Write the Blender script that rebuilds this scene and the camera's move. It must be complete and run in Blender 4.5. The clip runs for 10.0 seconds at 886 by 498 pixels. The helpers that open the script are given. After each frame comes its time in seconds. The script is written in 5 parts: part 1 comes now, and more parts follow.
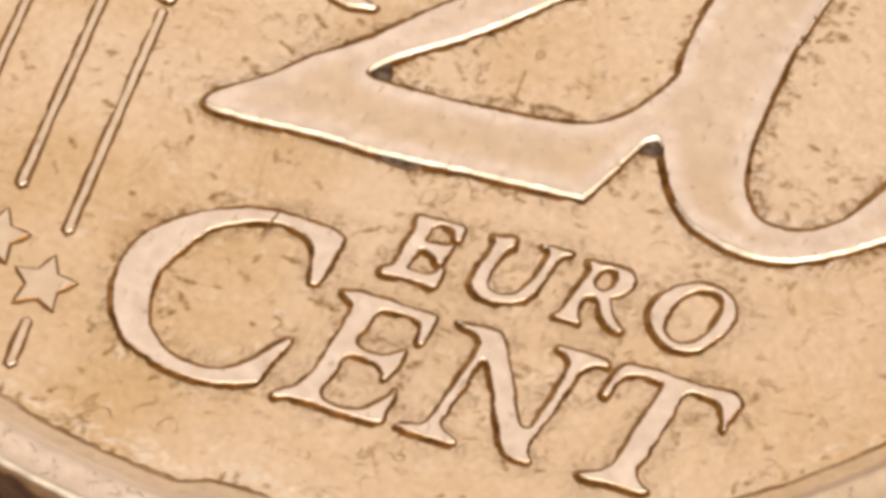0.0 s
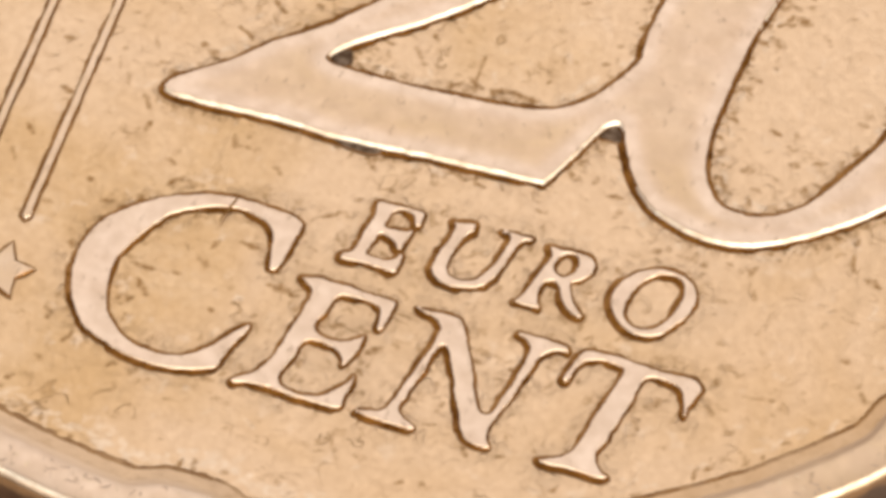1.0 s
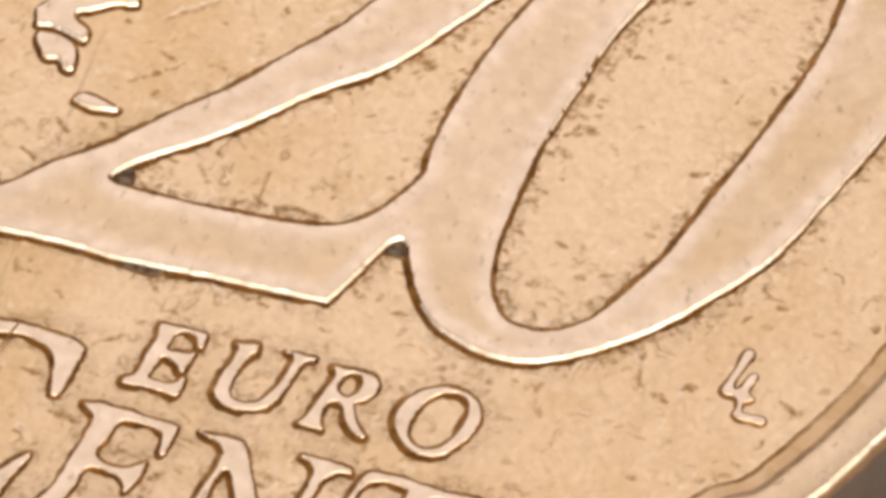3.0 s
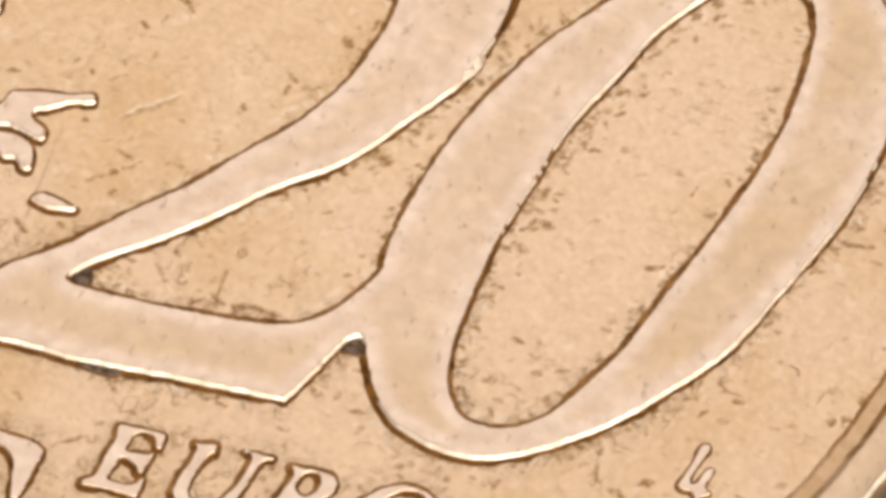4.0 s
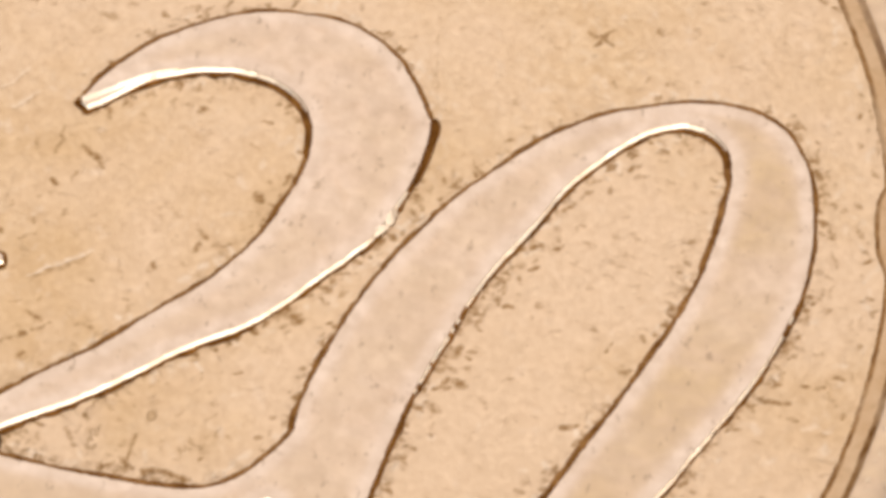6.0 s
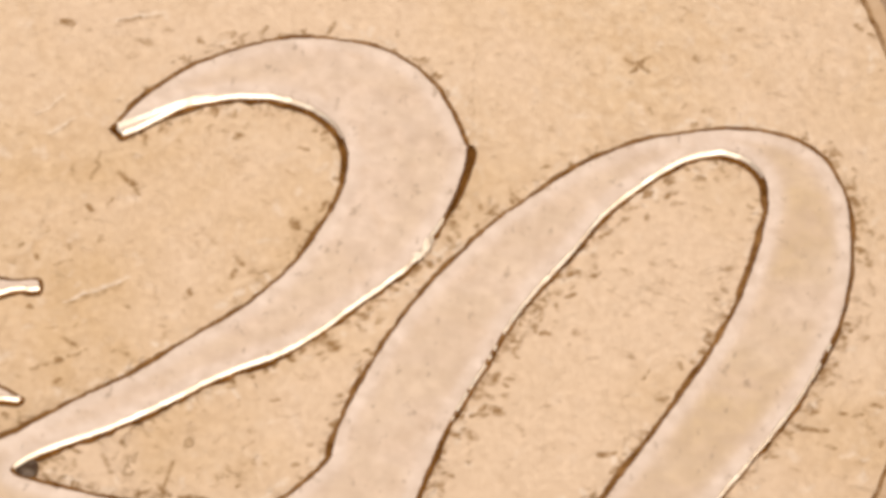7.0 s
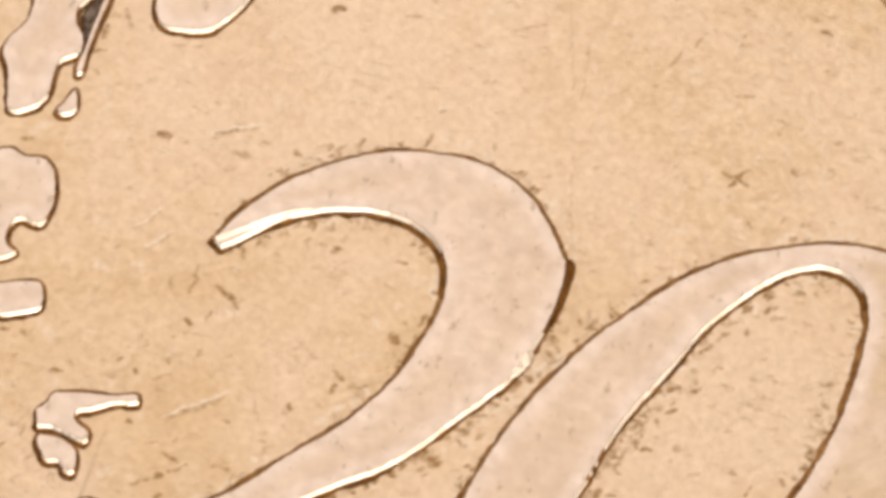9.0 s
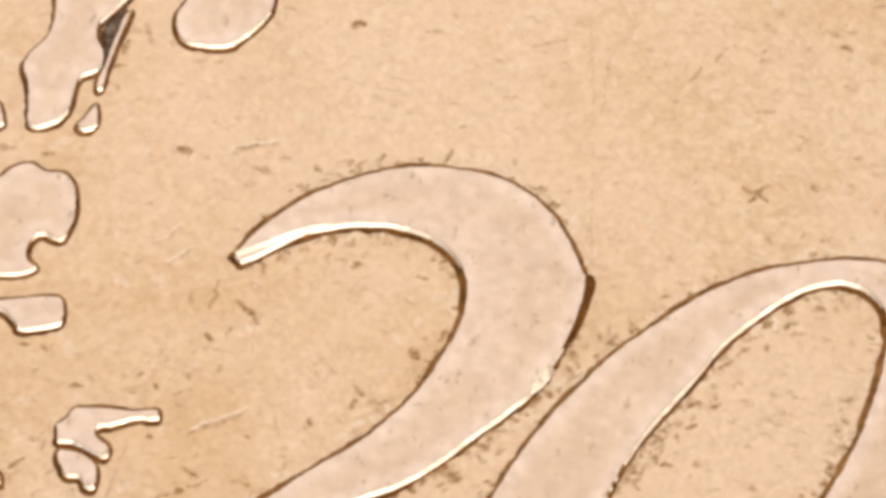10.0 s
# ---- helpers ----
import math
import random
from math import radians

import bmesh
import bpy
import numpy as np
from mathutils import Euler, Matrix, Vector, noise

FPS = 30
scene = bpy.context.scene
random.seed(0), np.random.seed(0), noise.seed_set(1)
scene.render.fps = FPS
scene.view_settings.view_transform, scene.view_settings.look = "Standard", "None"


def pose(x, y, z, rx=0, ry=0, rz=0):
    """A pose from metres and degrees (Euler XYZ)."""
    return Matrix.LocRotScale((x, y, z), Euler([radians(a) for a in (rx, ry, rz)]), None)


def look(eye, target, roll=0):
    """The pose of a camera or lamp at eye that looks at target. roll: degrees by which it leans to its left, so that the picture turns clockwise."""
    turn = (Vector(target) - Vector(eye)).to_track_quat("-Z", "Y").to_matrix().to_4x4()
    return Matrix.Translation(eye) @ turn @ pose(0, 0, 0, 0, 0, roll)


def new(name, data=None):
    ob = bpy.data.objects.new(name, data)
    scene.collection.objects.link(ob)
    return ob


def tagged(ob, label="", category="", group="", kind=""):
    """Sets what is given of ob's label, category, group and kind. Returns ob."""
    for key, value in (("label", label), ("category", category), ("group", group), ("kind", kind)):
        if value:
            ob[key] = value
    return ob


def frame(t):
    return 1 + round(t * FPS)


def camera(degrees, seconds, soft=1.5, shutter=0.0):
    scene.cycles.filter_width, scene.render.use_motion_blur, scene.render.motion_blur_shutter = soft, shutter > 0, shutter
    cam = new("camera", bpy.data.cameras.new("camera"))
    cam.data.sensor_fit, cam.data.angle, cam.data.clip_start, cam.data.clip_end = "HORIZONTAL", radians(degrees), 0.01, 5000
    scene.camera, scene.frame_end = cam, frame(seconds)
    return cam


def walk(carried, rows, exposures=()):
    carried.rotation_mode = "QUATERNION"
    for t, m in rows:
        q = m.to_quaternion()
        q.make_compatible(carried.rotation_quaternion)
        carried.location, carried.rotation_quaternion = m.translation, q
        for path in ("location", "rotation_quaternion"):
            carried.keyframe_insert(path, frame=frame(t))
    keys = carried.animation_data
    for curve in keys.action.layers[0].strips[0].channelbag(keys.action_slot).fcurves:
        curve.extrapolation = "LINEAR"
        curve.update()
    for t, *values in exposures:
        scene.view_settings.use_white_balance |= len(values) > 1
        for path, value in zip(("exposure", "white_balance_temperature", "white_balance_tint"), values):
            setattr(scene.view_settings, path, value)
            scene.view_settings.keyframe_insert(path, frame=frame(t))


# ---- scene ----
from mathutils.geometry import delaunay_2d_cdt, tessellate_polygon

MM = 0.001
cam = camera(10.0, 10.0, soft=4.15)
# seconds, eye in millimetres, turn in degrees
WALK = [
    (0.0, 13.383, -39.047, 55.880, 33.0697, 1.2241, 18.2085),
    (0.1, 13.400, -38.995, 55.872, 33.0657, 1.2155, 18.2059),
    (0.2, 13.410, -38.931, 55.874, 33.0617, 1.2068, 18.2032),
    (0.3, 13.376, -38.980, 55.816, 33.0578, 1.1982, 18.2006),
    (0.4, 13.421, -39.003, 55.757, 33.0538, 1.1895, 18.1979),
    (0.5, 13.540, -38.982, 55.708, 33.0498, 1.1809, 18.1953),
    (0.6, 13.657, -38.982, 55.644, 33.0609, 1.1787, 18.1774),
    (0.7, 13.696, -39.001, 55.586, 33.0721, 1.1766, 18.1595),
    (0.8, 13.726, -39.016, 55.532, 33.0833, 1.1744, 18.1416),
    (0.9, 13.763, -39.003, 55.494, 33.0944, 1.1723, 18.1237),
    (1.0, 13.760, -38.947, 55.491, 33.1056, 1.1701, 18.1058),
    (1.1, 13.743, -38.930, 55.491, 33.1004, 1.1586, 18.0652),
    (1.2, 13.724, -38.918, 55.489, 33.0953, 1.1470, 18.0246),
    (1.3, 13.737, -38.882, 55.494, 33.0902, 1.1354, 17.9839),
    (1.4, 13.712, -38.851, 55.503, 33.0851, 1.1238, 17.9433),
    (1.5, 13.791, -38.786, 55.512, 33.0799, 1.1123, 17.9027),
    (1.6, 13.787, -38.732, 55.527, 33.0799, 1.1364, 17.8237),
    (1.7, 13.784, -38.612, 55.584, 33.0799, 1.1605, 17.7447),
    (1.8, 13.830, -38.372, 55.704, 33.0799, 1.1846, 17.6657),
    (1.9, 13.935, -38.297, 55.709, 33.0799, 1.2087, 17.5866),
    (2.0, 14.102, -38.166, 55.735, 33.0799, 1.2328, 17.5076),
    (2.1, 14.266, -38.038, 55.679, 33.0806, 1.2624, 17.4104),
    (2.2, 14.414, -37.852, 55.662, 33.0812, 1.2921, 17.3132),
    (2.3, 14.649, -37.507, 55.724, 33.0819, 1.3217, 17.2160),
    (2.4, 15.060, -37.232, 55.705, 33.0826, 1.3513, 17.1188),
    (2.5, 15.259, -37.116, 55.633, 33.0832, 1.3810, 17.0216),
    (2.6, 15.311, -37.014, 55.649, 33.0669, 1.4181, 16.9901),
    (2.7, 15.446, -36.908, 55.650, 33.0506, 1.4552, 16.9586),
    (3.8, 15.550, -36.113, 56.509, 33.0817, 1.7495, 16.5481),
    (3.9, 15.698, -35.892, 56.578, 33.0438, 1.8483, 16.4395),
    (4.0, 15.855, -35.654, 56.655, 33.0060, 1.9472, 16.3310),
    (4.1, 15.932, -35.480, 56.671, 32.9905, 1.9879, 16.2974),
    (4.2, 16.007, -35.334, 56.671, 32.9750, 2.0287, 16.2638),
    (4.3, 16.076, -35.165, 56.686, 32.9595, 2.0694, 16.2302),
    (4.4, 16.281, -34.884, 56.740, 32.9440, 2.1102, 16.1965),
    (4.5, 16.379, -34.698, 56.759, 32.9286, 2.1510, 16.1629),
    (4.6, 16.438, -34.584, 56.784, 32.9264, 2.1691, 16.1314),
    (4.7, 16.510, -34.465, 56.810, 32.9242, 2.1873, 16.0998),
    (4.8, 16.612, -34.273, 56.874, 32.9220, 2.2055, 16.0683),
    (4.9, 16.739, -34.106, 56.917, 32.9198, 2.2236, 16.0367),
    (5.0, 16.621, -34.165, 56.875, 32.9177, 2.2418, 16.0052),
    (5.1, 16.635, -34.115, 56.891, 32.9252, 2.2541, 15.9907),
    (5.2, 16.676, -33.967, 56.961, 32.9327, 2.2664, 15.9763),
    (5.3, 16.580, -33.882, 57.021, 32.9402, 2.2787, 15.9619),
    (5.4, 16.567, -33.856, 57.028, 32.9478, 2.2910, 15.9475),
    (5.5, 16.553, -33.887, 57.001, 32.9553, 2.3033, 15.9330),
    (5.6, 16.544, -33.850, 56.967, 32.9777, 2.3131, 15.9162),
    (5.7, 16.553, -33.716, 56.988, 33.0001, 2.3229, 15.8994),
    (5.8, 16.589, -33.508, 57.050, 33.0224, 2.3327, 15.8826),
    (5.9, 16.557, -33.340, 57.101, 33.0448, 2.3425, 15.8657),
    (6.0, 16.482, -33.351, 57.052, 33.0672, 2.3522, 15.8489),
    (6.1, 16.480, -33.342, 57.052, 33.0879, 2.3442, 15.8453),
    (6.2, 16.372, -33.331, 57.076, 33.1085, 2.3362, 15.8416),
    (7.3, 15.813, -33.401, 57.088, 33.3355, 2.2477, 15.8015),
    (7.4, 15.767, -33.386, 57.102, 33.3561, 2.2397, 15.7978),
    (7.5, 15.719, -33.311, 57.153, 33.3768, 2.2317, 15.7942),
    (7.6, 15.650, -33.297, 57.176, 33.4171, 2.2459, 15.7898),
    (7.7, 15.585, -33.216, 57.240, 33.4575, 2.2601, 15.7855),
    (7.8, 15.476, -33.121, 57.323, 33.4978, 2.2743, 15.7812),
    (7.9, 15.339, -33.034, 57.407, 33.5382, 2.2885, 15.7768),
    (8.0, 15.261, -33.037, 57.421, 33.5786, 2.3027, 15.7725),
    (8.1, 15.224, -33.062, 57.387, 33.6190, 2.3026, 15.7784),
    (8.2, 15.169, -33.018, 57.400, 33.6595, 2.3025, 15.7842),
    (8.3, 15.081, -33.004, 57.401, 33.6999, 2.3025, 15.7901),
    (8.4, 14.968, -32.983, 57.412, 33.7404, 2.3024, 15.7960),
    (8.5, 14.874, -32.934, 57.438, 33.7808, 2.3023, 15.8018),
    (8.6, 14.839, -32.922, 57.459, 33.8120, 2.3074, 15.8326),
    (8.7, 14.801, -32.953, 57.453, 33.8432, 2.3126, 15.8634),
    (8.8, 14.793, -32.943, 57.467, 33.8744, 2.3177, 15.8941),
    (8.9, 14.713, -33.027, 57.437, 33.9055, 2.3228, 15.9249),
    (9.0, 14.612, -33.051, 57.450, 33.9367, 2.3279, 15.9556),
    (9.1, 14.662, -32.992, 57.483, 33.9498, 2.3433, 15.9730),
    (9.2, 14.608, -32.924, 57.546, 33.9629, 2.3586, 15.9903),
    (9.3, 14.585, -32.886, 57.582, 33.9760, 2.3740, 16.0077),
    (9.4, 14.642, -32.906, 57.563, 33.9891, 2.3893, 16.0250),
    (9.5, 14.539, -33.009, 57.528, 34.0022, 2.4047, 16.0424),
    (9.6, 14.502, -32.976, 57.563, 34.0065, 2.4302, 16.0511),
    (9.8, 14.569, -32.896, 57.611, 34.0149, 2.4811, 16.0685),
    (9.9, 14.579, -32.966, 57.570, 34.0192, 2.5066, 16.0773),
    (10.0, 14.617, -32.988, 57.554, 34.0234, 2.5321, 16.0860),
]
walk(cam, [(t, pose(x * MM, y * MM, z * MM, rx, ry, rz)) for t, x, y, z, rx, ry, rz in WALK],
     exposures=[(0.0, -0.04, 6850, 12.0), (2.5, -0.03, 6800, 12.0), (5.0, -0.02, 6640, 11.5), (10.0, 0.015, 6560, 11.5)])

# ---- light ----
world = bpy.data.worlds.new("room_light")
scene.world = world
world.use_nodes = True
back = world.node_tree.nodes["Background"]
back.inputs["Color"].default_value = (1.0, 0.92, 0.85, 1)
back.inputs["Strength"].default_value = 0.435


def area(name, eye, target, width, height, power, colour):
    data = bpy.data.lights.new(name, "AREA")
    data.shape, data.size, data.size_y, data.energy, data.color = "RECTANGLE", width, height, power, colour
    ob = new(name, data)
    ob.matrix_world = look(eye, target)
    return ob


# the window behind the camera, a little to its right
area("window_light", (0.34, -0.52, 0.36), (0, 0, 0), 1.4, 0.42, 11.2, (1.0, 0.915, 0.72))
# an added, unseen wide lamp beyond the coin, for the field to mirror
area("far_fill_light", (-0.22, 0.52, 0.85), (0, 0, 0), 0.75, 0.75, 1.5, (1.0, 0.93, 0.86))

# ---- materials ----


class Mat:
    """A node material with a Principled shader; short helpers to add nodes to it."""

    def __init__(self, name, roughness, metallic):
        self.mat = bpy.data.materials.new(name)
        self.mat.use_nodes = True
        self.tree = self.mat.node_tree
        self.shader = self.tree.nodes["Principled BSDF"]
        self.shader.inputs["Roughness"].default_value = roughness
        self.shader.inputs["Metallic"].default_value = metallic
        self.where = self.node("ShaderNodeTexCoord").outputs["Object"]

    def node(self, kind, **values):
        made = self.tree.nodes.new(kind)
        for key, value in values.items():
            made.inputs[key].default_value = value
        return made

    def link(self, a, b):
        self.tree.links.new(a, b)

    def stretched(self, scale, turn=0.0):
        m = self.node("ShaderNodeMapping", Scale=scale, Rotation=(0, 0, radians(turn)))
        self.link(self.where, m.inputs["Vector"])
        return m.outputs["Vector"]

    def noise(self, scale, detail=4.0, rough=0.55, vector=None, distort=0.0):
        n = self.node("ShaderNodeTexNoise", Scale=scale, Detail=detail, Roughness=rough, Distortion=distort)
        self.link(vector or self.where, n.inputs["Vector"])
        return n.outputs["Fac"]

    def grey(self, fac, a, b, low=0.0, high=1.0):
        m = self.node("ShaderNodeMapRange")
        for key, value in (("From Min", a), ("From Max", b), ("To Min", low), ("To Max", high)):
            m.inputs[key].default_value = value
        self.link(fac, m.inputs["Value"])
        return m.outputs["Result"]

    def math(self, operation, a, b=None):
        made = self.tree.nodes.new("ShaderNodeMath")
        made.operation = operation
        for slot, value in ((0, a), (1, b)):
            if isinstance(value, float):
                made.inputs[slot].default_value = value
            elif value is not None:
                self.link(value, made.inputs[slot])
        return made.outputs[0]

    def mix(self, fac, a, b):
        m = self.tree.nodes.new("ShaderNodeMix")
        m.data_type = "RGBA"
        self.link(fac, m.inputs[0])
        for slot, value in ((6, a), (7, b)):
            if isinstance(value, tuple):
                m.inputs[slot].default_value = (*value, 1)
            else:
                self.link(value, m.inputs[slot])
        return m.outputs[2]

    def bump(self, height, distance, strength=1.0, under=None):
        b = self.node("ShaderNodeBump", Strength=strength, Distance=distance)
        self.link(height, b.inputs["Height"])
        if under:
            self.link(under, b.inputs["Normal"])
        return b.outputs["Normal"]

    def set(self, name, socket):
        self.link(socket, self.shader.inputs[name])


def field_metal():
    """Struck brass of the coin's field: mottled, pitted, with brown specks of old dirt."""
    m = Mat("struck_brass", 0.42, 1.0)
    blotch = m.noise(700, 5, 0.6)
    cloud = m.noise(2900, 3, 0.5, None, 1.0)
    grain = m.noise(11000, 4, 0.6)
    base = m.mix(m.grey(blotch, 0.35, 0.65), (0.815, 0.586, 0.362), (0.87, 0.654, 0.445))
    base = m.mix(m.grey(cloud, 0.46, 0.64, 0.0, 0.62), base, (0.74, 0.515, 0.31))
    base = m.mix(m.grey(grain, 0.4, 0.7, 0.0, 0.05), base, (0.66, 0.46, 0.26))
    soil = m.node("ShaderNodeAttribute")
    soil.attribute_name = "inner"
    base = m.mix(m.grey(soil.outputs["Fac"], 0.0, 1.0, 0.0, 0.7), base, (0.50, 0.315, 0.165))
    # little dull and pale flakes where the strike has been rubbed
    flake = m.noise(6200, 2, 0.5, None, 0.8)
    mottled = m.grey(m.noise(650, 2, 0.5), 0.38, 0.6, 0.35, 1.0)
    base = m.mix(m.math("MULTIPLY", m.grey(flake, 0.46, 0.34, 0.0, 0.34), mottled), base, (0.66, 0.44, 0.255))
    base = m.mix(m.math("MULTIPLY", m.grey(flake, 0.55, 0.66, 0.0, 0.32), mottled), base, (0.93, 0.755, 0.585))
    # darker and browner towards the lower edge of the coin
    low = m.node("ShaderNodeSeparateXYZ")
    m.link(m.where, low.inputs[0])
    browning = m.math("MULTIPLY", m.grey(low.outputs["Y"], 0.0035, -0.007, 0.05, 0.95), m.grey(m.noise(900, 4, 0.6), 0.3, 0.7, 0.2, 1.0))
    base = m.mix(browning, base, (0.735, 0.50, 0.28))
    corner = m.math("SUBTRACT", m.math("MULTIPLY", low.outputs["X"], 0.6), m.math("MULTIPLY", low.outputs["Y"], 0.8))
    base = m.mix(m.math("MULTIPLY", m.grey(corner, 0.0055, 0.0095, 0.0, 0.8), m.grey(m.noise(700, 4, 0.6), 0.3, 0.65, 0.35, 1.0)), base, (0.735, 0.485, 0.255))
    pale = m.grey(m.noise(2600, 3, 0.6), 0.60, 0.72, 0.0, 0.7)
    base = m.mix(pale, base, (0.92, 0.74, 0.575))
    # a pink bloom in broad patches
    base = m.mix(m.grey(m.noise(260, 3, 0.55, None, 0.6), 0.38, 0.60, 0.0, 0.7), base, (0.895, 0.682, 0.50))
    speck = m.noise(1.0, 3, 0.6, m.stretched((3600, 6400, 5000), 25))
    where = m.noise(500, 3)
    sieve = m.node("ShaderNodeMath")
    sieve.operation = "ADD"
    m.link(speck, sieve.inputs[0])
    m.link(m.grey(where, 0.3, 0.7, -0.06, 0.05), sieve.inputs[1])
    base = m.mix(m.grey(sieve.outputs[0], 0.62, 0.78, 0.0, 0.55), base, (0.40, 0.24, 0.11))
    # wrinkled dirt in clusters, most of it on the lower half of the coin
    apart = m.node("ShaderNodeSeparateXYZ")
    m.link(m.where, apart.inputs[0])
    vein = m.math("ABSOLUTE", m.math("SUBTRACT", m.noise(1900, 2, 0.5, None, 1.2), 0.5))
    cluster = m.math("MULTIPLY", m.grey(m.noise(430, 3, 0.6), 0.45, 0.6), m.grey(apart.outputs["Y"], 0.002, -0.003, 0.25, 1.0))
    cluster = m.math("MAXIMUM", cluster, m.grey(soil.outputs["Fac"], 0.1, 0.5))
    cluster = m.math("MULTIPLY", cluster, m.grey(m.noise(2700, 2, 0.5), 0.52, 0.62))
    wrinkle = m.math("MULTIPLY", m.grey(vein, 0.004, 0.045, 1.0, 0.0), cluster)
    base = m.mix(m.grey(wrinkle, 0.0, 1.0, 0.0, 0.6), base, (0.45, 0.27, 0.12))
    bright = m.node("ShaderNodeAttribute")
    bright.attribute_name = "rubbed"
    paled = m.math("MULTIPLY", bright.outputs["Fac"], m.grey(m.noise(12000, 3, 0.6), 0.3, 0.65, 0.4, 1.1))
    base = m.mix(m.grey(paled, 0.05, 0.8, 0.0, 0.8), base, (0.94, 0.775, 0.62))
    # dirt lodged in pits and scratches, broken at its edges
    lodged = m.node("ShaderNodeAttribute")
    lodged.attribute_name = "mark"
    broken = m.math("MULTIPLY", lodged.outputs["Fac"], m.grey(m.noise(14000, 3, 0.6), 0.3, 0.65, 0.35, 1.2))
    base = m.mix(m.grey(broken, 0.06, 0.8, 0.0, 0.92), base, m.mix(m.noise(5000, 2), (0.31, 0.16, 0.05), (0.40, 0.235, 0.105)))
    m.set("Base Color", base)
    m.set("Roughness", m.grey(grain, 0.3, 0.7, 0.34, 0.5))
    crust = m.node("ShaderNodeMath")
    crust.operation = "MULTIPLY"
    m.link(m.grey(soil.outputs["Fac"], 0.0, 0.5, 0.0, 1.0), crust.inputs[0])
    m.link(m.noise(3300, 4, 0.6, None, 1.5), crust.inputs[1])
    m.set("Normal", m.bump(grain, 0.000003, 0.3, m.bump(m.noise(4600, 2, 0.5, None, 2.0), 0.000008, 0.38, m.bump(crust.outputs[0], 0.00004, 0.7, m.bump(m.grey(wrinkle, 0.0, 1.0, 1.0, 0.0), 0.00001, 0.6, m.bump(cloud, 0.000018, 0.9))))))
    return m.mat


def worn_metal(name="worn_brass", yellow=0.0):
    """Raised parts rubbed smooth by handling: paler, with a yellow bloom in places; yellow: how much of the field's colour is kept."""
    m = Mat(name, 0.42, 1.0)
    bloom = m.noise(1.0, 3, 0.5, m.stretched((420, 700, 500), -20))
    inner = m.node("ShaderNodeAttribute")
    inner.attribute_name = "inner"
    patchy = m.node("ShaderNodeMath")
    patchy.operation = "MULTIPLY"
    m.link(inner.outputs["Fac"], patchy.inputs[0])
    # the nought's outer limb and the two's foot have kept more of their yellow
    apart = m.node("ShaderNodeSeparateXYZ")
    m.link(m.where, apart.inputs[0])
    kept = m.math("MAXIMUM", m.grey(apart.outputs["X"], 0.0056, 0.0072, 0.45, 1.0), m.grey(apart.outputs["Y"], -0.0034, -0.0041, 0.45, 0.85))
    m.link(m.math("MULTIPLY", m.grey(bloom, 0.34, 0.54, 0.3, 1.0), kept), patchy.inputs[1])
    cloud = m.noise(2400, 3, 0.6, None, 0.8)
    base = m.mix(m.grey(cloud, 0.5, 0.68, 0.0, 0.45), (0.95, 0.758, 0.618), (0.975, 0.80, 0.68))
    base = m.mix(patchy.outputs[0], base, (0.80, 0.595, 0.385))
    base = m.mix(m.grey(cloud, 0.47, 0.33, 0.0, 0.55), base, (0.83, 0.62, 0.45))
    base = m.mix(m.grey(inner.outputs["Fac"], 0.0, 0.5, 0.65, 0.0), base, (0.985, 0.82, 0.70))
    streak = m.noise(1.0, 4, 0.6, m.stretched((700, 3000, 1500), 30))
    base = m.mix(m.grey(streak, 0.4, 0.72, 0.0, 0.4), base, (0.80, 0.60, 0.47))
    fine = m.noise(5200, 5, 0.6)
    base = m.mix(m.grey(fine, 0.35, 0.75, 0.0, 0.35), base, (0.74, 0.57, 0.43))
    if yellow:
        base = m.mix(m.grey(cloud, 0.3, 0.7, 1.3 * yellow, 0.7 * yellow), base, (0.80, 0.59, 0.38))
    nick = m.grey(m.noise(1.0, 3, 0.6, m.stretched((6000, 3800, 5000), 40)), 0.61, 0.71, 0.0, 0.6)
    base = m.mix(nick, base, (0.50, 0.36, 0.25))
    m.set("Base Color", base)
    m.set("Roughness", m.grey(fine, 0.3, 0.7, 0.38, 0.52))
    m.set("Normal", m.bump(fine, 0.000006, 0.8, m.bump(m.noise(2200, 4, 0.6), 0.00002, 0.7)))
    return m.mat


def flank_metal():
    """Pale, uneven metal for relief sides towards the window and for bright edges; their glint is put into the colour.
    """
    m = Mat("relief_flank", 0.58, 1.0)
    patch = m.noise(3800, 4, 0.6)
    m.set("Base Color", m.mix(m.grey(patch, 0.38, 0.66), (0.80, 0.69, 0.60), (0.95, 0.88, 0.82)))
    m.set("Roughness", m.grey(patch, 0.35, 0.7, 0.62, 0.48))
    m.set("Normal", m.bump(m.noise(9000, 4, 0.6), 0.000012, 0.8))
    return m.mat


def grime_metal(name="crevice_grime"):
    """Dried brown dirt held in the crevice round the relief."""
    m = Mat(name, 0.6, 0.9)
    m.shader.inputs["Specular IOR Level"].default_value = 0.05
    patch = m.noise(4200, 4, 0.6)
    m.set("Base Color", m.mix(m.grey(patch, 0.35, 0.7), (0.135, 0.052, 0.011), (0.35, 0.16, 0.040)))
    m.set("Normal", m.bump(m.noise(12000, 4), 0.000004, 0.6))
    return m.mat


def grime_and_shade_metal():
    """Brown dirt through which the brass shows; also the shaded tone of relief sides turned from the window."""
    m = Mat("grime_and_shade", 0.48, 0.9)
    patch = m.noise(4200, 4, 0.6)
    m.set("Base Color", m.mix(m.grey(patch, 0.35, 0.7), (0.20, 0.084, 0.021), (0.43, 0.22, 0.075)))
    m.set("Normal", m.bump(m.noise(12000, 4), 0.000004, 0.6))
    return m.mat


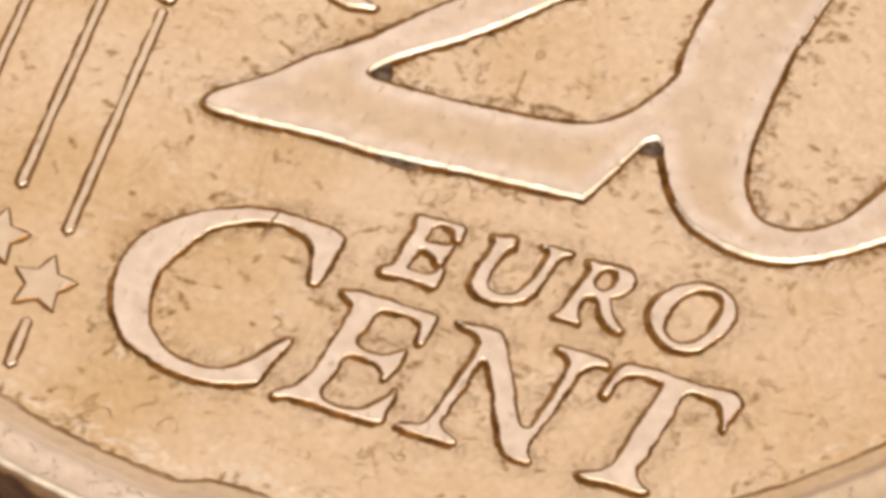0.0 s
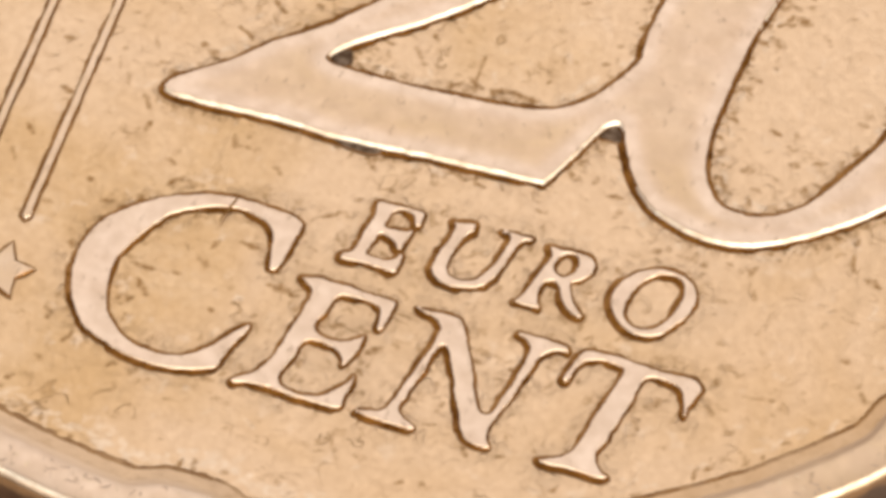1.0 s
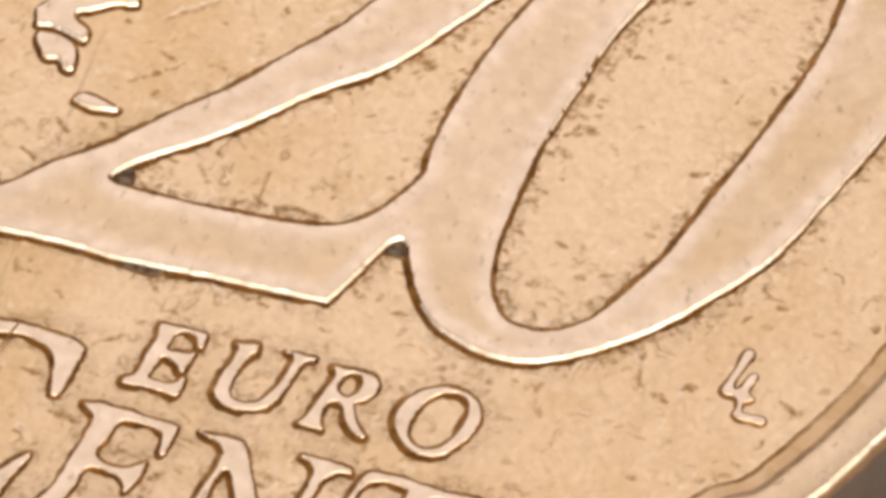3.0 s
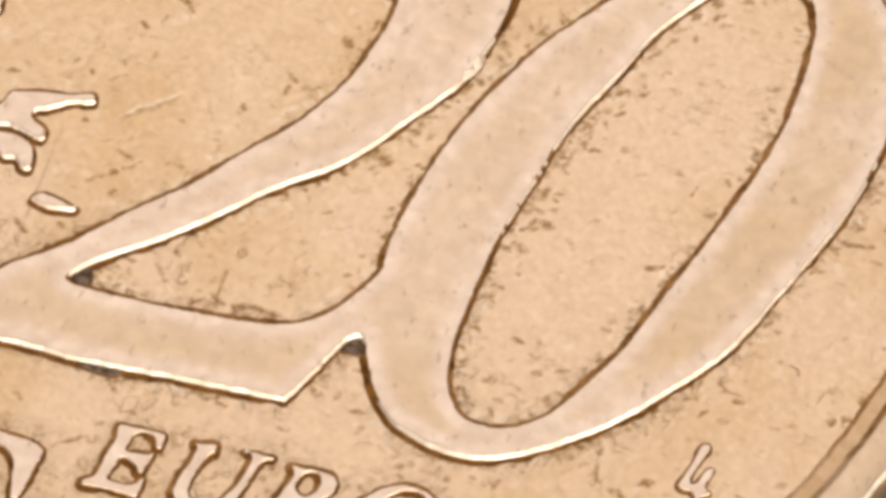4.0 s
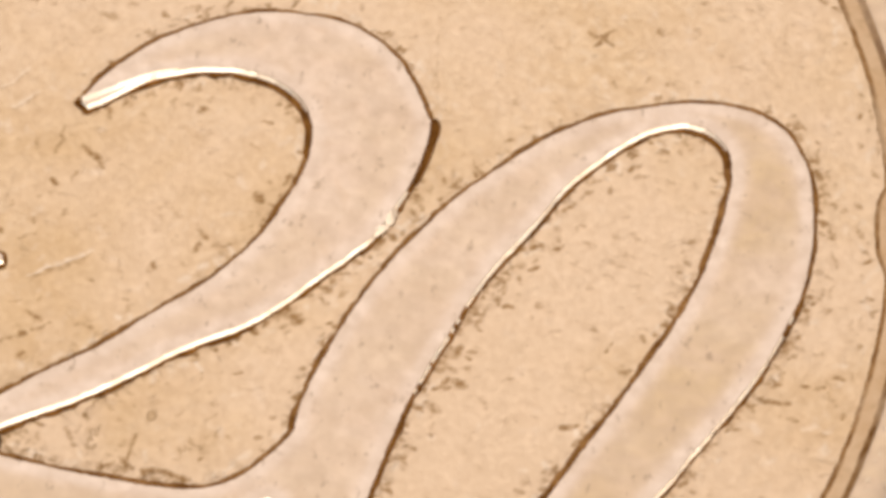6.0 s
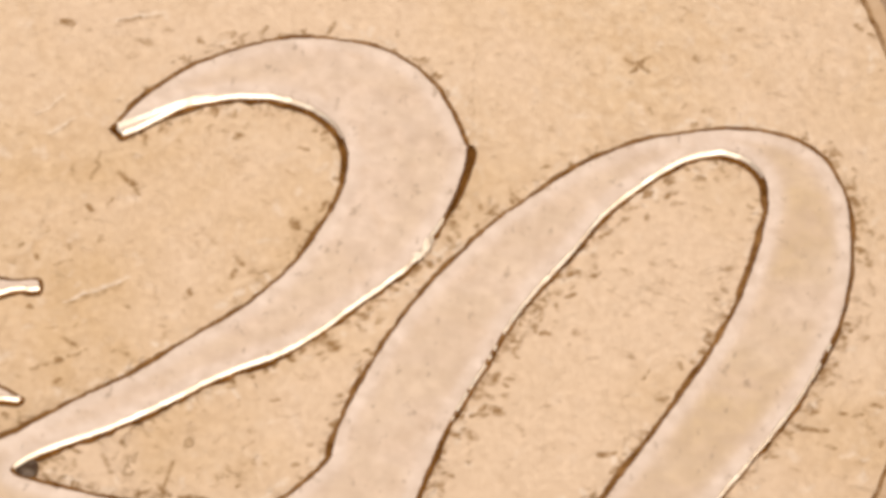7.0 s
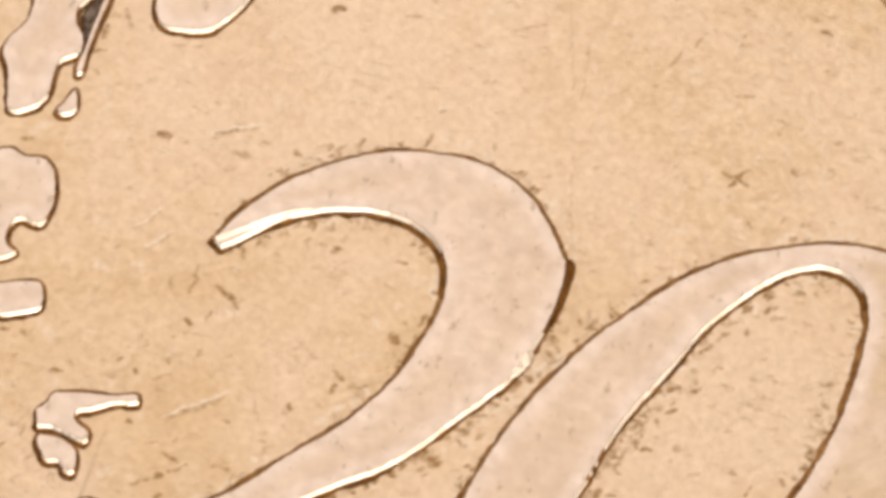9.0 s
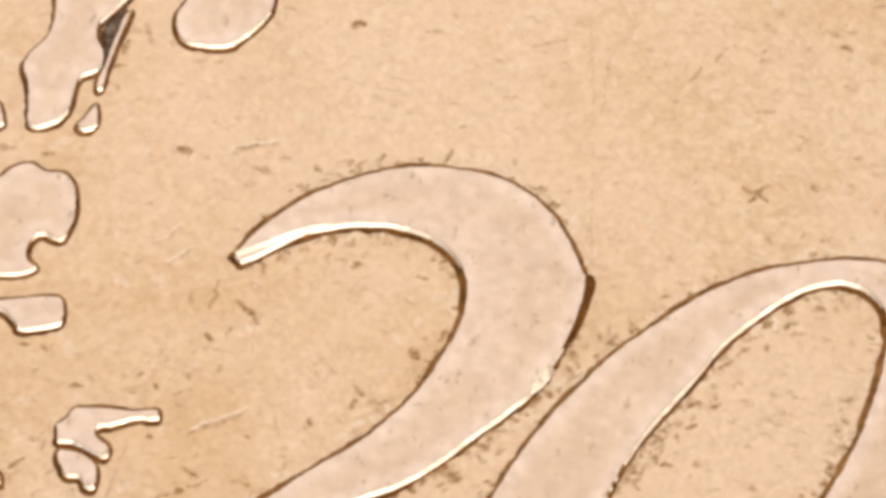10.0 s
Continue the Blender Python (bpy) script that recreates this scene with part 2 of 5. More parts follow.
def ledge_metal():
    """The low ledge inside the rim: brass, darker and browner towards one side."""
    m = Mat("ledge_brass", 0.45, 1.0)
    apart = m.node("ShaderNodeSeparateXYZ")
    m.link(m.where, apart.inputs[0])
    base = m.mix(m.grey(apart.outputs["X"], 0.0, 0.0095), (0.80, 0.595, 0.42), (0.67, 0.45, 0.265))
    base = m.mix(m.grey(m.noise(1500, 5, 0.6), 0.4, 0.65, 0.0, 0.6), base, (0.82, 0.61, 0.42))
    fine = m.noise(5200, 5, 0.6)
    m.set("Base Color", m.mix(m.grey(fine, 0.5, 0.72, 0.0, 0.5), base, (0.50, 0.32, 0.17)))
    m.set("Normal", m.bump(fine, 0.00001, 0.8, m.bump(m.noise(2400, 4, 0.65), 0.00003, 0.8)))
    return m.mat


def rim_line_metal(name, clean):
    """Thin brown dirt along the foot of the rim, rubbed away in places; clean: how far it is rubbed away on one side."""
    m = Mat(name, 0.48, 0.9)
    patch = m.noise(900, 4, 0.6)
    fine = m.noise(4200, 4, 0.6)
    dirt = m.mix(m.grey(fine, 0.35, 0.7), (0.26, 0.122, 0.04), (0.50, 0.29, 0.13))
    apart = m.node("ShaderNodeSeparateXYZ")
    m.link(m.where, apart.inputs[0])
    if clean > 0.5:
        dirt = m.mix(m.grey(apart.outputs["X"], 0.0, 0.002, 0.9, 0.0), dirt, (0.93, 0.74, 0.595))
    dirt = m.mix(m.grey(apart.outputs["X"], 0.0072 if clean > 0.5 else 0.0, 0.0098 if clean > 0.5 else 0.006, clean, 0.0), dirt, (0.88, 0.68, 0.52))
    m.set("Base Color", m.mix(m.grey(patch, 0.48, 0.64, 0.0, 0.55), dirt, (0.80, 0.59, 0.40)))
    m.set("Normal", m.bump(fine, 0.00001, 0.6))
    return m.mat


def soot():
    """Packed dark dirt, grey where it has dried."""
    m = Mat("packed_dirt", 0.75, 0.0)
    m.shader.inputs["Specular IOR Level"].default_value = 0.1
    m.set("Base Color", m.mix(m.grey(m.noise(7000, 3), 0.4, 0.65), (0.07, 0.042, 0.028), (0.20, 0.15, 0.12)))
    m.set("Normal", m.bump(m.noise(9000, 4), 0.00001, 0.8))
    return m.mat


def mark_metal(name, colour, metallic):
    m = Mat(name, 0.45, metallic)
    m.set("Base Color", m.mix(m.grey(m.noise(9000, 3), 0.35, 0.7), colour, tuple(c * 0.8 for c in colour)))
    return m.mat


def edge_metal():
    """The coin's dark edge: brown, with a grey reflection painted in on one side."""
    m = Mat("dark_edge", 0.5, 0.5)
    apart = m.node("ShaderNodeSeparateXYZ")
    m.link(m.where, apart.inputs[0])
    brown = m.mix(m.grey(m.noise(2500, 4), 0.35, 0.7), (0.10, 0.05, 0.03), (0.18, 0.10, 0.065))
    base = m.mix(m.grey(apart.outputs["X"], 0.0065, 0.0108), brown, (0.20, 0.165, 0.15))
    # lighter near the top, darker below: the table's reflection put into the colour
    rubbed = m.node("ShaderNodeMath")
    rubbed.operation = "ADD"
    m.link(m.grey(apart.outputs["Z"], 0.00160, 0.00190), rubbed.inputs[0])
    m.link(m.grey(m.noise(1500, 4, 0.6), 0.3, 0.7, -0.5, 0.3), rubbed.inputs[1])
    m.set("Base Color", m.mix(m.grey(rubbed.outputs[0], 0.3, 0.8, 0.0, 0.9), base, (0.38, 0.22, 0.12)))
    m.set("Normal", m.bump(m.noise(6000, 4), 0.000008, 0.6))
    return m.mat


def table_surface():
    """Dark brown wood, dull and close-grained."""
    m = Mat("dark_table", 0.55, 0.0)
    patch = m.noise(60, 3, 0.5)
    grain = m.noise(1.0, 5, 0.6, m.stretched((900, 90, 900), 30))
    base = m.mix(m.grey(patch, 0.4, 0.65), (0.030, 0.017, 0.012), (0.060, 0.040, 0.033))
    m.set("Base Color", m.mix(m.grey(grain, 0.4, 0.7, 0.0, 0.5), base, (0.03, 0.022, 0.018)))
    m.set("Normal", m.bump(grain, 0.00002, 0.5))
    return m.mat


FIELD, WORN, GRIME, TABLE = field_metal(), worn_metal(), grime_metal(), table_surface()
HALF_WORN = worn_metal("half_worn_brass", 0.5)
EDGE, RIM_LINE, LEDGE, GRIME_AND_SHADE = edge_metal(), rim_line_metal("rim_foot_grime", 0.1), ledge_metal(), grime_and_shade_metal()
LEDGE_LINE = rim_line_metal("ledge_grime", 0.85)
SOOT, FLANK = soot(), flank_metal()
DARK_MARK = mark_metal("dirt_filled_scratch", (0.30, 0.155, 0.05), 0.95)
SCUFF_MARK = mark_metal("dull_scuff", (0.72, 0.55, 0.43), 1.0)
FRESH_MARK = mark_metal("fresh_scratch", (0.93, 0.75, 0.57), 1.0)

# ---- building helpers; outlines are in millimetres on the coin's face ----
FACE = 1.94  # height of the coin's field over the table


def mesh_object(name, verts, faces, materials, slots=None, smooth=None, parent=None, label="", inner=None):
    mesh = bpy.data.meshes.new(name)
    mesh.from_pydata([(x * MM, y * MM, z * MM) for x, y, z in verts], [], faces)
    for m in materials:
        mesh.materials.append(m)
    if slots is not None:
        mesh.polygons.foreach_set("material_index", slots)
    if smooth is not None:
        mesh.polygons.foreach_set("use_smooth", smooth)
    if inner:
        values = np.zeros(len(verts), np.float32)
        values[list(inner)] = list(inner.values())
        mesh.attributes.new("inner", "FLOAT", "POINT").data.foreach_set("value", values)
    mesh.update()
    ob = new(name, mesh)
    if parent:
        ob.parent = parent
    return tagged(ob, label)


def spline(points, closed=True, step=0.03):
    """A centripetal Catmull-Rom curve through the points, sampled about every step."""
    p = np.array(points, float)
    n = len(p)
    if closed:
        q = np.vstack([p[-1], p, p[0], p[1]])
        spans = n
    else:
        q = np.vstack([2 * p[0] - p[1], p, 2 * p[-1] - p[-2]])
        spans = n - 1
    out = []
    for i in range(spans):
        a, b, c, d = q[i:i + 4]
        k = [0.0]
        for u, v in ((a, b), (b, c), (c, d)):
            k.append(k[-1] + max(float(np.hypot(*(v - u))), 1e-6) ** 0.5)
        count = max(2, int(round(float(np.hypot(*(c - b))) / step)))
        for t in np.linspace(k[1], k[2], count, endpoint=False):
            e = [(k[j + 1] - t) / (k[j + 1] - k[j]) * w0 + (t - k[j]) / (k[j + 1] - k[j]) * w1 for j, (w0, w1) in enumerate(((a, b), (b, c), (c, d)))]
            g = [(k[j + 2] - t) / (k[j + 2] - k[j]) * e[j] + (t - k[j]) / (k[j + 2] - k[j]) * e[j + 1] for j in (0, 1)]
            out.append((k[2] - t) / (k[2] - k[1]) * g[0] + (t - k[1]) / (k[2] - k[1]) * g[1])
    if not closed:
        out.append(p[-1])
    return np.array(out)


def eased(line, reach=9):
    """An open curve smoothed along its length, its ends kept."""
    n, out = len(line), np.array(line)
    for i in range(1, n - 1):
        r = min(reach, i, n - 1 - i)
        w = np.hanning(2 * r + 3)[1:-1]
        out[i] = (line[i - r:i + r + 1] * w[:, None]).sum(0) / w.sum()
    return out


def chained(curves, step=0.04):
    """One closed outline of several open curves that meet end to end, with corners where they meet."""
    return np.vstack([eased(spline(c, False, step), 15 if c in (TWO_SOLE, TWO_UNDER) else 12)[:-1] for c in curves])


def turned(loop, ccw=True):
    x, y = loop.T
    area2 = np.sum(x * np.roll(y, -1) - np.roll(x, -1) * y)
    return loop if (area2 > 0) == ccw else loop[::-1]


def roughened(loop, amount):
    """The outline with the small unevenness of a worn strike."""
    out = []
    for x, y in loop:
        v = Vector((x * 5.0, y * 5.0, 0.3))
        w = Vector((x * 17.0, y * 17.0, 4.3))
        out.append((x + amount * (noise.noise(v) + 0.6 * noise.noise(w)), y + amount * (noise.noise(v + Vector((9, 3, 1))) + 0.6 * noise.noise(w + Vector((2, 8, 5))))))
    return np.array(out)


def outward(loop):
    """Unit normals of a closed outline, to the right of its way."""
    t = np.roll(loop, -1, 0) - np.roll(loop, 1, 0)
    t = t + 0.5 * (np.roll(t, 1, 0) + np.roll(t, -1, 0))
    t /= np.maximum(np.hypot(*t.T), 1e-9)[:, None]
    return np.c_[t[:, 1], -t[:, 0]]


def contains(rings, spots):
    """Which of the spots lie inside the outline and outside its holes."""
    inside = np.zeros(len(spots), bool)
    x, y = spots.T
    for ring in rings:
        for (ax, ay), (bx, by) in zip(ring, np.roll(ring, -1, 0)):
            crossing = (ay > y) != (by > y)
            inside ^= crossing & (x < (bx - ax) * (y - ay) / (by - ay if by != ay else 1e-12) + ax)
    return inside


def relief(name, loops, height, parent, label="", bevel=0.035, dirt=0.03, rough=0.006, dirty=False, materials=None, soil=0.6, grid=0.0, inset=0.4):
    """A raised device of the coin: a plateau with a rubbed edge, steep sides, and dirt in the crevice at its foot.
    loops: the outline, then any holes."""
    verts, faces, slots, smooth, top, inner = [], [], [], [], [], {}
    for i, loop in enumerate(loops):
        loop = roughened(turned(np.array(loop), i == 0), rough)
        normal, n = outward(loop), len(loop)
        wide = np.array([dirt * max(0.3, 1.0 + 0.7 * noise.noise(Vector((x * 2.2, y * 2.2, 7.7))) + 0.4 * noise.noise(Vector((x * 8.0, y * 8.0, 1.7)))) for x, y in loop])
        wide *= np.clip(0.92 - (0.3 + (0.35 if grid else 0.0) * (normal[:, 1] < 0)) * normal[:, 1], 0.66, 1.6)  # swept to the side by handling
        # wider below the relief, narrower above it
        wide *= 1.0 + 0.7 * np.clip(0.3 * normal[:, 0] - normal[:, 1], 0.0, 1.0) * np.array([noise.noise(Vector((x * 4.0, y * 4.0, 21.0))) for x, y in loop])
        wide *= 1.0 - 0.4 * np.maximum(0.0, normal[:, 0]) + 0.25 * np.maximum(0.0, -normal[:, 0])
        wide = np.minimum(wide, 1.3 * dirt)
        lee = height * np.maximum(0.0, normal[:, 1])
        foot = -inset * dirt - (0.4 if grid else 0.1) * lee
        worn = bevel * np.array([max(0.35, 1.0 + 0.6 * noise.noise(Vector((x * 2.5, y * 2.5, 3.1))) + 0.6 * noise.noise(Vector((x * 14.0, y * 14.0, 8.1)))) for x, y in loop])
        # sides towards the window slope to catch its glint, the others stay steep with a crisp edge
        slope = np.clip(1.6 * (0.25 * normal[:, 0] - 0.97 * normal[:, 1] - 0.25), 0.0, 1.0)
        flat = np.ones(n)
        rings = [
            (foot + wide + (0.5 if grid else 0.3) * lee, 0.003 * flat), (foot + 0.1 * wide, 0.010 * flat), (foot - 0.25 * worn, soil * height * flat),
            (foot - (0.38 + 0.27 * slope) * worn, (0.97 - 0.07 * slope) * height), (foot - (0.6 + 0.55 * slope) * worn, height * flat)]
        first = len(verts)
        # light put into the colour: sides towards the window are pale, the others brown
        paled = [0.25 * nx - 0.97 * ny + 0.04 * noise.noise(Vector((x * 3.0, y * 3.0, 5.5))) > 0.42 for (x, y), (nx, ny) in zip(loop, normal)]
        # foot dirt turned from the window is a lighter brown, to offset the shade there
        dark_foot = [0.25 * nx - 0.97 * ny + 0.5 * noise.noise(Vector((x * 2.0, y * 2.0, 9.5))) > 0.0 for (x, y), (nx, ny) in zip(loop, normal)]
        for off, z in rings:
            verts += [(x, y, FACE + h) for (x, y), h in zip(loop + normal * off[:, None], z)]
        for r in range(len(rings) - 1):
            for j in range(n):
                a, b = first + r * n + j, first + r * n + (j + 1) % n
                faces.append((a, b, b + n, a + n))
                slots.append((1 if dark_foot[j] else 3) if r == 0 or (dirty and r == 1) else 0 if r == 3 else 2 if paled[j] else 3)
                smooth.append(0 < r < 3)
        top.append([first + (len(rings) - 1) * n + j for j in range(n)])
    flat = [v for ring in top for v in ring]
    rings2d = [np.array([verts[v][:2] for v in ring]) for ring in top]
    if grid:
        # inner points, so that the rubbed border can fade towards the middle
        low, high = rings2d[0].min(0), rings2d[0].max(0)
        spots = np.array([(x, y) for x in np.arange(low[0], high[0], grid) for y in np.arange(low[1], high[1], grid)])
        spots = spots[contains(rings2d, spots)]
        edge = np.vstack(rings2d)
        gap = np.array([np.hypot(*(edge - s).T).min() for s in spots])
        keep = gap > 0.4 * grid
        spots, gap = spots[keep], gap[keep]
        ends, count = [], 0
        for ring in rings2d:
            ends += [(count + j, count + (j + 1) % len(ring)) for j in range(len(ring))]
            count += len(ring)
        done = delaunay_2d_cdt([Vector(p) for p in np.vstack([edge, spots]).tolist()], ends, [], 0, 1e-7)
        made = np.array([tuple(p) for p in done[0]])
        origin = [o[0] if o else -1 for o in done[3]]
        lookup = {}
        for k, o in enumerate(origin):
            if 0 <= o < len(flat):
                lookup[k] = flat[o]
            else:
                lookup[k] = len(verts)
                verts.append((*made[k], FACE + height))
                inner[len(verts) - 1] = min(1.0, max(0.0, (gap[o - len(flat)] - 0.10) / 0.20)) if o >= 0 else 0.0
        tris = [t for t in done[2] if len(t) == 3]
        mids = np.array([made[list(t)].mean(0) for t in tris])
        tops = [tuple(lookup[k] for k in t) for t, ok in zip(tris, contains(rings2d, mids)) if ok]
    else:
        tops = [tuple(flat[k] for k in t) for t in tessellate_polygon([[Vector((*p, 0)) for p in ring.tolist()] for ring in rings2d])]
    for a, b, c in tops:
        (ax, ay, _), (bx, by, _), (cx, cy, _) = verts[a], verts[b], verts[c]
        faces.append((a, b, c) if (bx - ax) * (cy - ay) - (by - ay) * (cx - ax) > 0 else (a, c, b))
        slots.append(0)
        smooth.append(False)
    # top, foot dirt, pale sides towards the window, brown sides turned from it
    surfaces = [*(materials or (WORN, GRIME)), FLANK, GRIME_AND_SHADE]
    if len(surfaces) > 4:
        surfaces = surfaces[:4]
    return mesh_object(name, verts, faces, surfaces, slots, smooth, parent, label, inner)


# ---- the table ----
def table_top():
    bm = bmesh.new()
    bmesh.ops.create_cube(bm, size=1.0, matrix=Matrix.Translation((0, 0, -0.015)) @ Matrix.Diagonal((0.6, 0.6, 0.03, 1)))
    bmesh.ops.bevel(bm, geom=list(bm.edges), offset=0.004, segments=2, affect="EDGES")
    mesh = bpy.data.meshes.new("table_top")
    bm.to_mesh(mesh)
    bm.free()
    mesh.materials.append(TABLE)
    return tagged(new("table_top", mesh), "dark brown table top under the coin", "table", kind="structure")


table_top()

# ---- the coin ----
coin = tagged(new("coin"), "worn brass twenty cent coin lying flat on the table", "coin")
NOTCH = 360.0 / 7  # seven indents, one of them below the middle


def dent(angle):
    """1 in the middle of an indent of the rim, 0 away from it."""
    d = (math.degrees(angle) + 90.0 + NOTCH / 2) % NOTCH - NOTCH / 2
    return math.exp(-((d / 3.3) ** 4))


def coin_body():
    """The blank: the rim with its inner ledge, seven indents, the edge and the underside."""
    # radius, how far an indent pulls it in, height over the table, material slot (0 rubbed, 1 grime, 2 field, 3 edge)
    profile = [
        (10.22, 0.16, FACE - 0.03, 4), (10.275, 0.17, FACE + 0.001, 4), (10.335, 0.17, FACE + 0.010, 2), (10.355, 0.18, FACE + 0.012, 2), (10.49, 0.18, FACE + 0.018, 2), (10.51, 0.18, FACE + 0.021, 5), (10.56, 0.19, FACE + 0.042, 5),
        (10.60, 0.19, FACE + 0.062, 0), (10.65, 0.20, FACE + 0.073, 0), (10.80, 0.22, FACE + 0.077, 0), (10.99, 0.24, FACE + 0.075, 0),
        (11.03, 0.25, FACE + 0.062, 6), (11.07, 0.25, FACE + 0.030, 0), (11.09, 0.26, FACE - 0.002, 0), (11.10, 0.26, FACE - 0.03, 3), (11.12, 0.26, FACE - 0.2, 3), (11.12, 0.26, 0.25, 3), (11.0, 0.25, 0.0, 3), (0.4, 0.0, 0.0, 3)]
    n = 1440
    verts, faces, slots = [], [], []
    for radius, pull, z, _ in profile:
        for j in range(n):
            a = 2 * math.pi * j / n
            r = radius - pull * dent(a)
            if radius > 10:
                r += 0.012 * noise.noise(Vector((9 * math.cos(a), 9 * math.sin(a), radius))) + (0.016 if radius < 10.6 or radius > 11.02 else 0.008) * noise.noise(Vector((38 * math.cos(a), 38 * math.sin(a), radius * 3))) + (0.012 if radius < 10.6 else 0.004) * noise.noise(Vector((120 * math.cos(a), 120 * math.sin(a), radius)))
            # on one side the step from ledge to rim is rubbed to a slope, and its foot is ragged
            soft = 1.0 / (1.0 + math.exp(1.6 * (r * math.cos(a) - 0.8)))
            if 10.2 < radius < 10.32:
                r += 0.05 * soft * noise.noise(Vector((60 * math.cos(a), 60 * math.sin(a), 2.0)))
            rise = FACE + 0.010 + 0.063 * min(1.0, max(0.0, (radius - 10.335) / 0.34)) ** 1.2
            verts.append((r * math.cos(a), r * math.sin(a), z + soft * (rise - z) if 10.34 < radius < 10.65 else z))
    for k in range(len(profile) - 1):
        for j in range(n):
            a, b = k * n + j, k * n + (j + 1) % n
            faces.append((a, a + n, b + n, b))
            slots.append(profile[k][3])
    return mesh_object("rim", verts, faces, [WORN, GRIME, LEDGE, EDGE, RIM_LINE, LEDGE_LINE, FLANK], slots, [True] * len(faces), coin, "worn rim with seven shallow indents", {k: min(0.75, max(0.25, 0.25 + 0.25 * v[0])) for k, v in enumerate(verts)})


# -- the numeral: two and nought struck as one piece --
TWO_CROWN = [
    (-0.85, 1.62), (-0.72, 1.98), (-0.52, 2.35), (-0.06, 2.91), (0.45, 3.32), (1.14, 3.66), (1.90, 3.77), (2.46, 3.72), (3.01, 3.45), (3.43, 3.05),
    (3.76, 2.57), (3.85, 2.46),
]
TWO_BACK = [
    (3.85, 2.46), (3.89, 2.04), (3.88, 1.62), (3.80, 1.11), (3.73, 0.94),
]
TWO_UNDER = [
    (3.73, 0.94), (3.63, 0.49), (3.41, 0.17), (3.17, -0.19), (2.91, -0.52), (2.91, -0.58), (2.35, -1.27), (1.78, -1.68), (1.20, -2.28), (0.61, -2.83),
    (-0.01, -3.29), (-0.37, -3.61), (-0.46, -3.76),
]
TWO_BAY = [
    (-0.46, -3.76), (-0.23, -3.80), (0.08, -3.80), (0.54, -3.80), (1.00, -3.80), (1.52, -3.77), (2.05, -3.74), (2.48, -3.66), (2.74, -3.54),
    (2.97, -3.30), (3.18, -2.98), (3.33, -2.71), (3.38, -2.55),
]
ZERO_WEST = [
    (3.38, -2.55), (3.35, -2.10), (3.42, -1.56), (3.53, -0.92), (3.71, -0.24), (3.92, 0.35), (4.16, 0.86), (4.41, 1.36), (4.69, 1.78), (4.98, 2.16),
    (5.26, 2.52), (5.56, 2.82), (5.87, 3.07), (6.19, 3.27), (6.51, 3.42),
]
ZERO_EAST = [
    (6.51, 3.42), (6.86, 3.56), (7.23, 3.66), (7.61, 3.70), (8.00, 3.66), (8.35, 3.54), (8.60, 3.28), (8.83, 2.97), (9.03, 2.47), (9.17, 1.80),
    (9.22, 1.25), (9.19, 0.74), (9.07, 0.11), (8.88, -0.55), (8.63, -1.21), (8.37, -1.86),
]
ZERO_FOOT = [
    (8.37, -1.86), (8.08, -2.56), (7.60, -3.24), (7.34, -3.54), (7.00, -3.95), (6.65, -4.28), (6.28, -4.55), (5.90, -4.80), (5.54, -4.96),
    (5.16, -5.03), (4.84, -5.00), (4.45, -4.90), (4.13, -4.73), (3.85, -4.44), (3.62, -4.02), (3.48, -3.67),
]
TWO_TOE = [
    (3.48, -3.67), (3.41, -3.64), (3.31, -3.70), (3.23, -3.85), (3.14, -4.09), (2.97, -4.47), (2.80, -4.80),
]
TWO_SOLE = [
    (2.80, -4.80), (2.48, -4.83), (2.11, -4.82), (1.71, -4.85), (1.31, -4.86), (0.91, -4.87), (0.43, -4.91), (0.03, -4.93), (-0.36, -4.89),
    (-0.77, -4.88), (-1.26, -4.90), (-1.79, -4.91), (-2.14, -4.91), (-2.31, -4.87), (-2.37, -4.80),
]
TWO_DIAGONAL = [
    (-2.37, -4.80), (-2.31, -4.64), (-1.92, -4.31), (-1.55, -4.03), (-1.39, -3.79), (-1.08, -3.55), (-0.77, -3.33), (-0.48, -3.04), (-0.20, -2.73),
    (0.08, -2.41), (0.39, -2.16), (0.68, -1.85), (0.95, -1.50), (1.23, -1.14), (1.52, -0.83), (1.77, -0.38),
]
TWO_THROAT = [
    (1.77, -0.38), (1.65, -0.66), (1.91, -0.22), (2.13, 0.23), (2.25, 0.68), (2.36, 1.23), (2.36, 1.66), (2.26, 2.06), (2.07, 2.28), (1.81, 2.47),
    (1.47, 2.57), (1.05, 2.57), (0.66, 2.49), (0.20, 2.29), (-0.15, 2.07), (-0.41, 1.74), (-0.67, 1.52),
]
ZERO_EYE = [
    (4.69, -2.37), (4.77, -1.62), (4.94, -0.88), (5.17, 0.16), (5.58, 1.15), (5.84, 1.86), (6.22, 2.45), (6.56, 2.88), (6.88, 3.10), (7.13, 3.19),
    (7.45, 3.13), (7.68, 2.96), (7.82, 2.63), (7.87, 2.15), (7.87, 1.47), (7.81, 0.83), (7.68, 0.17), (7.46, -0.58), (7.22, -1.33), (6.97, -2.08),
    (6.71, -2.87), (6.48, -3.36), (6.27, -3.73), (6.05, -4.08), (5.80, -4.30), (5.57, -4.43), (5.35, -4.46), (5.05, -4.42), (4.90, -4.30),
    (4.75, -4.02), (4.66, -3.57), (4.65, -2.98),
]
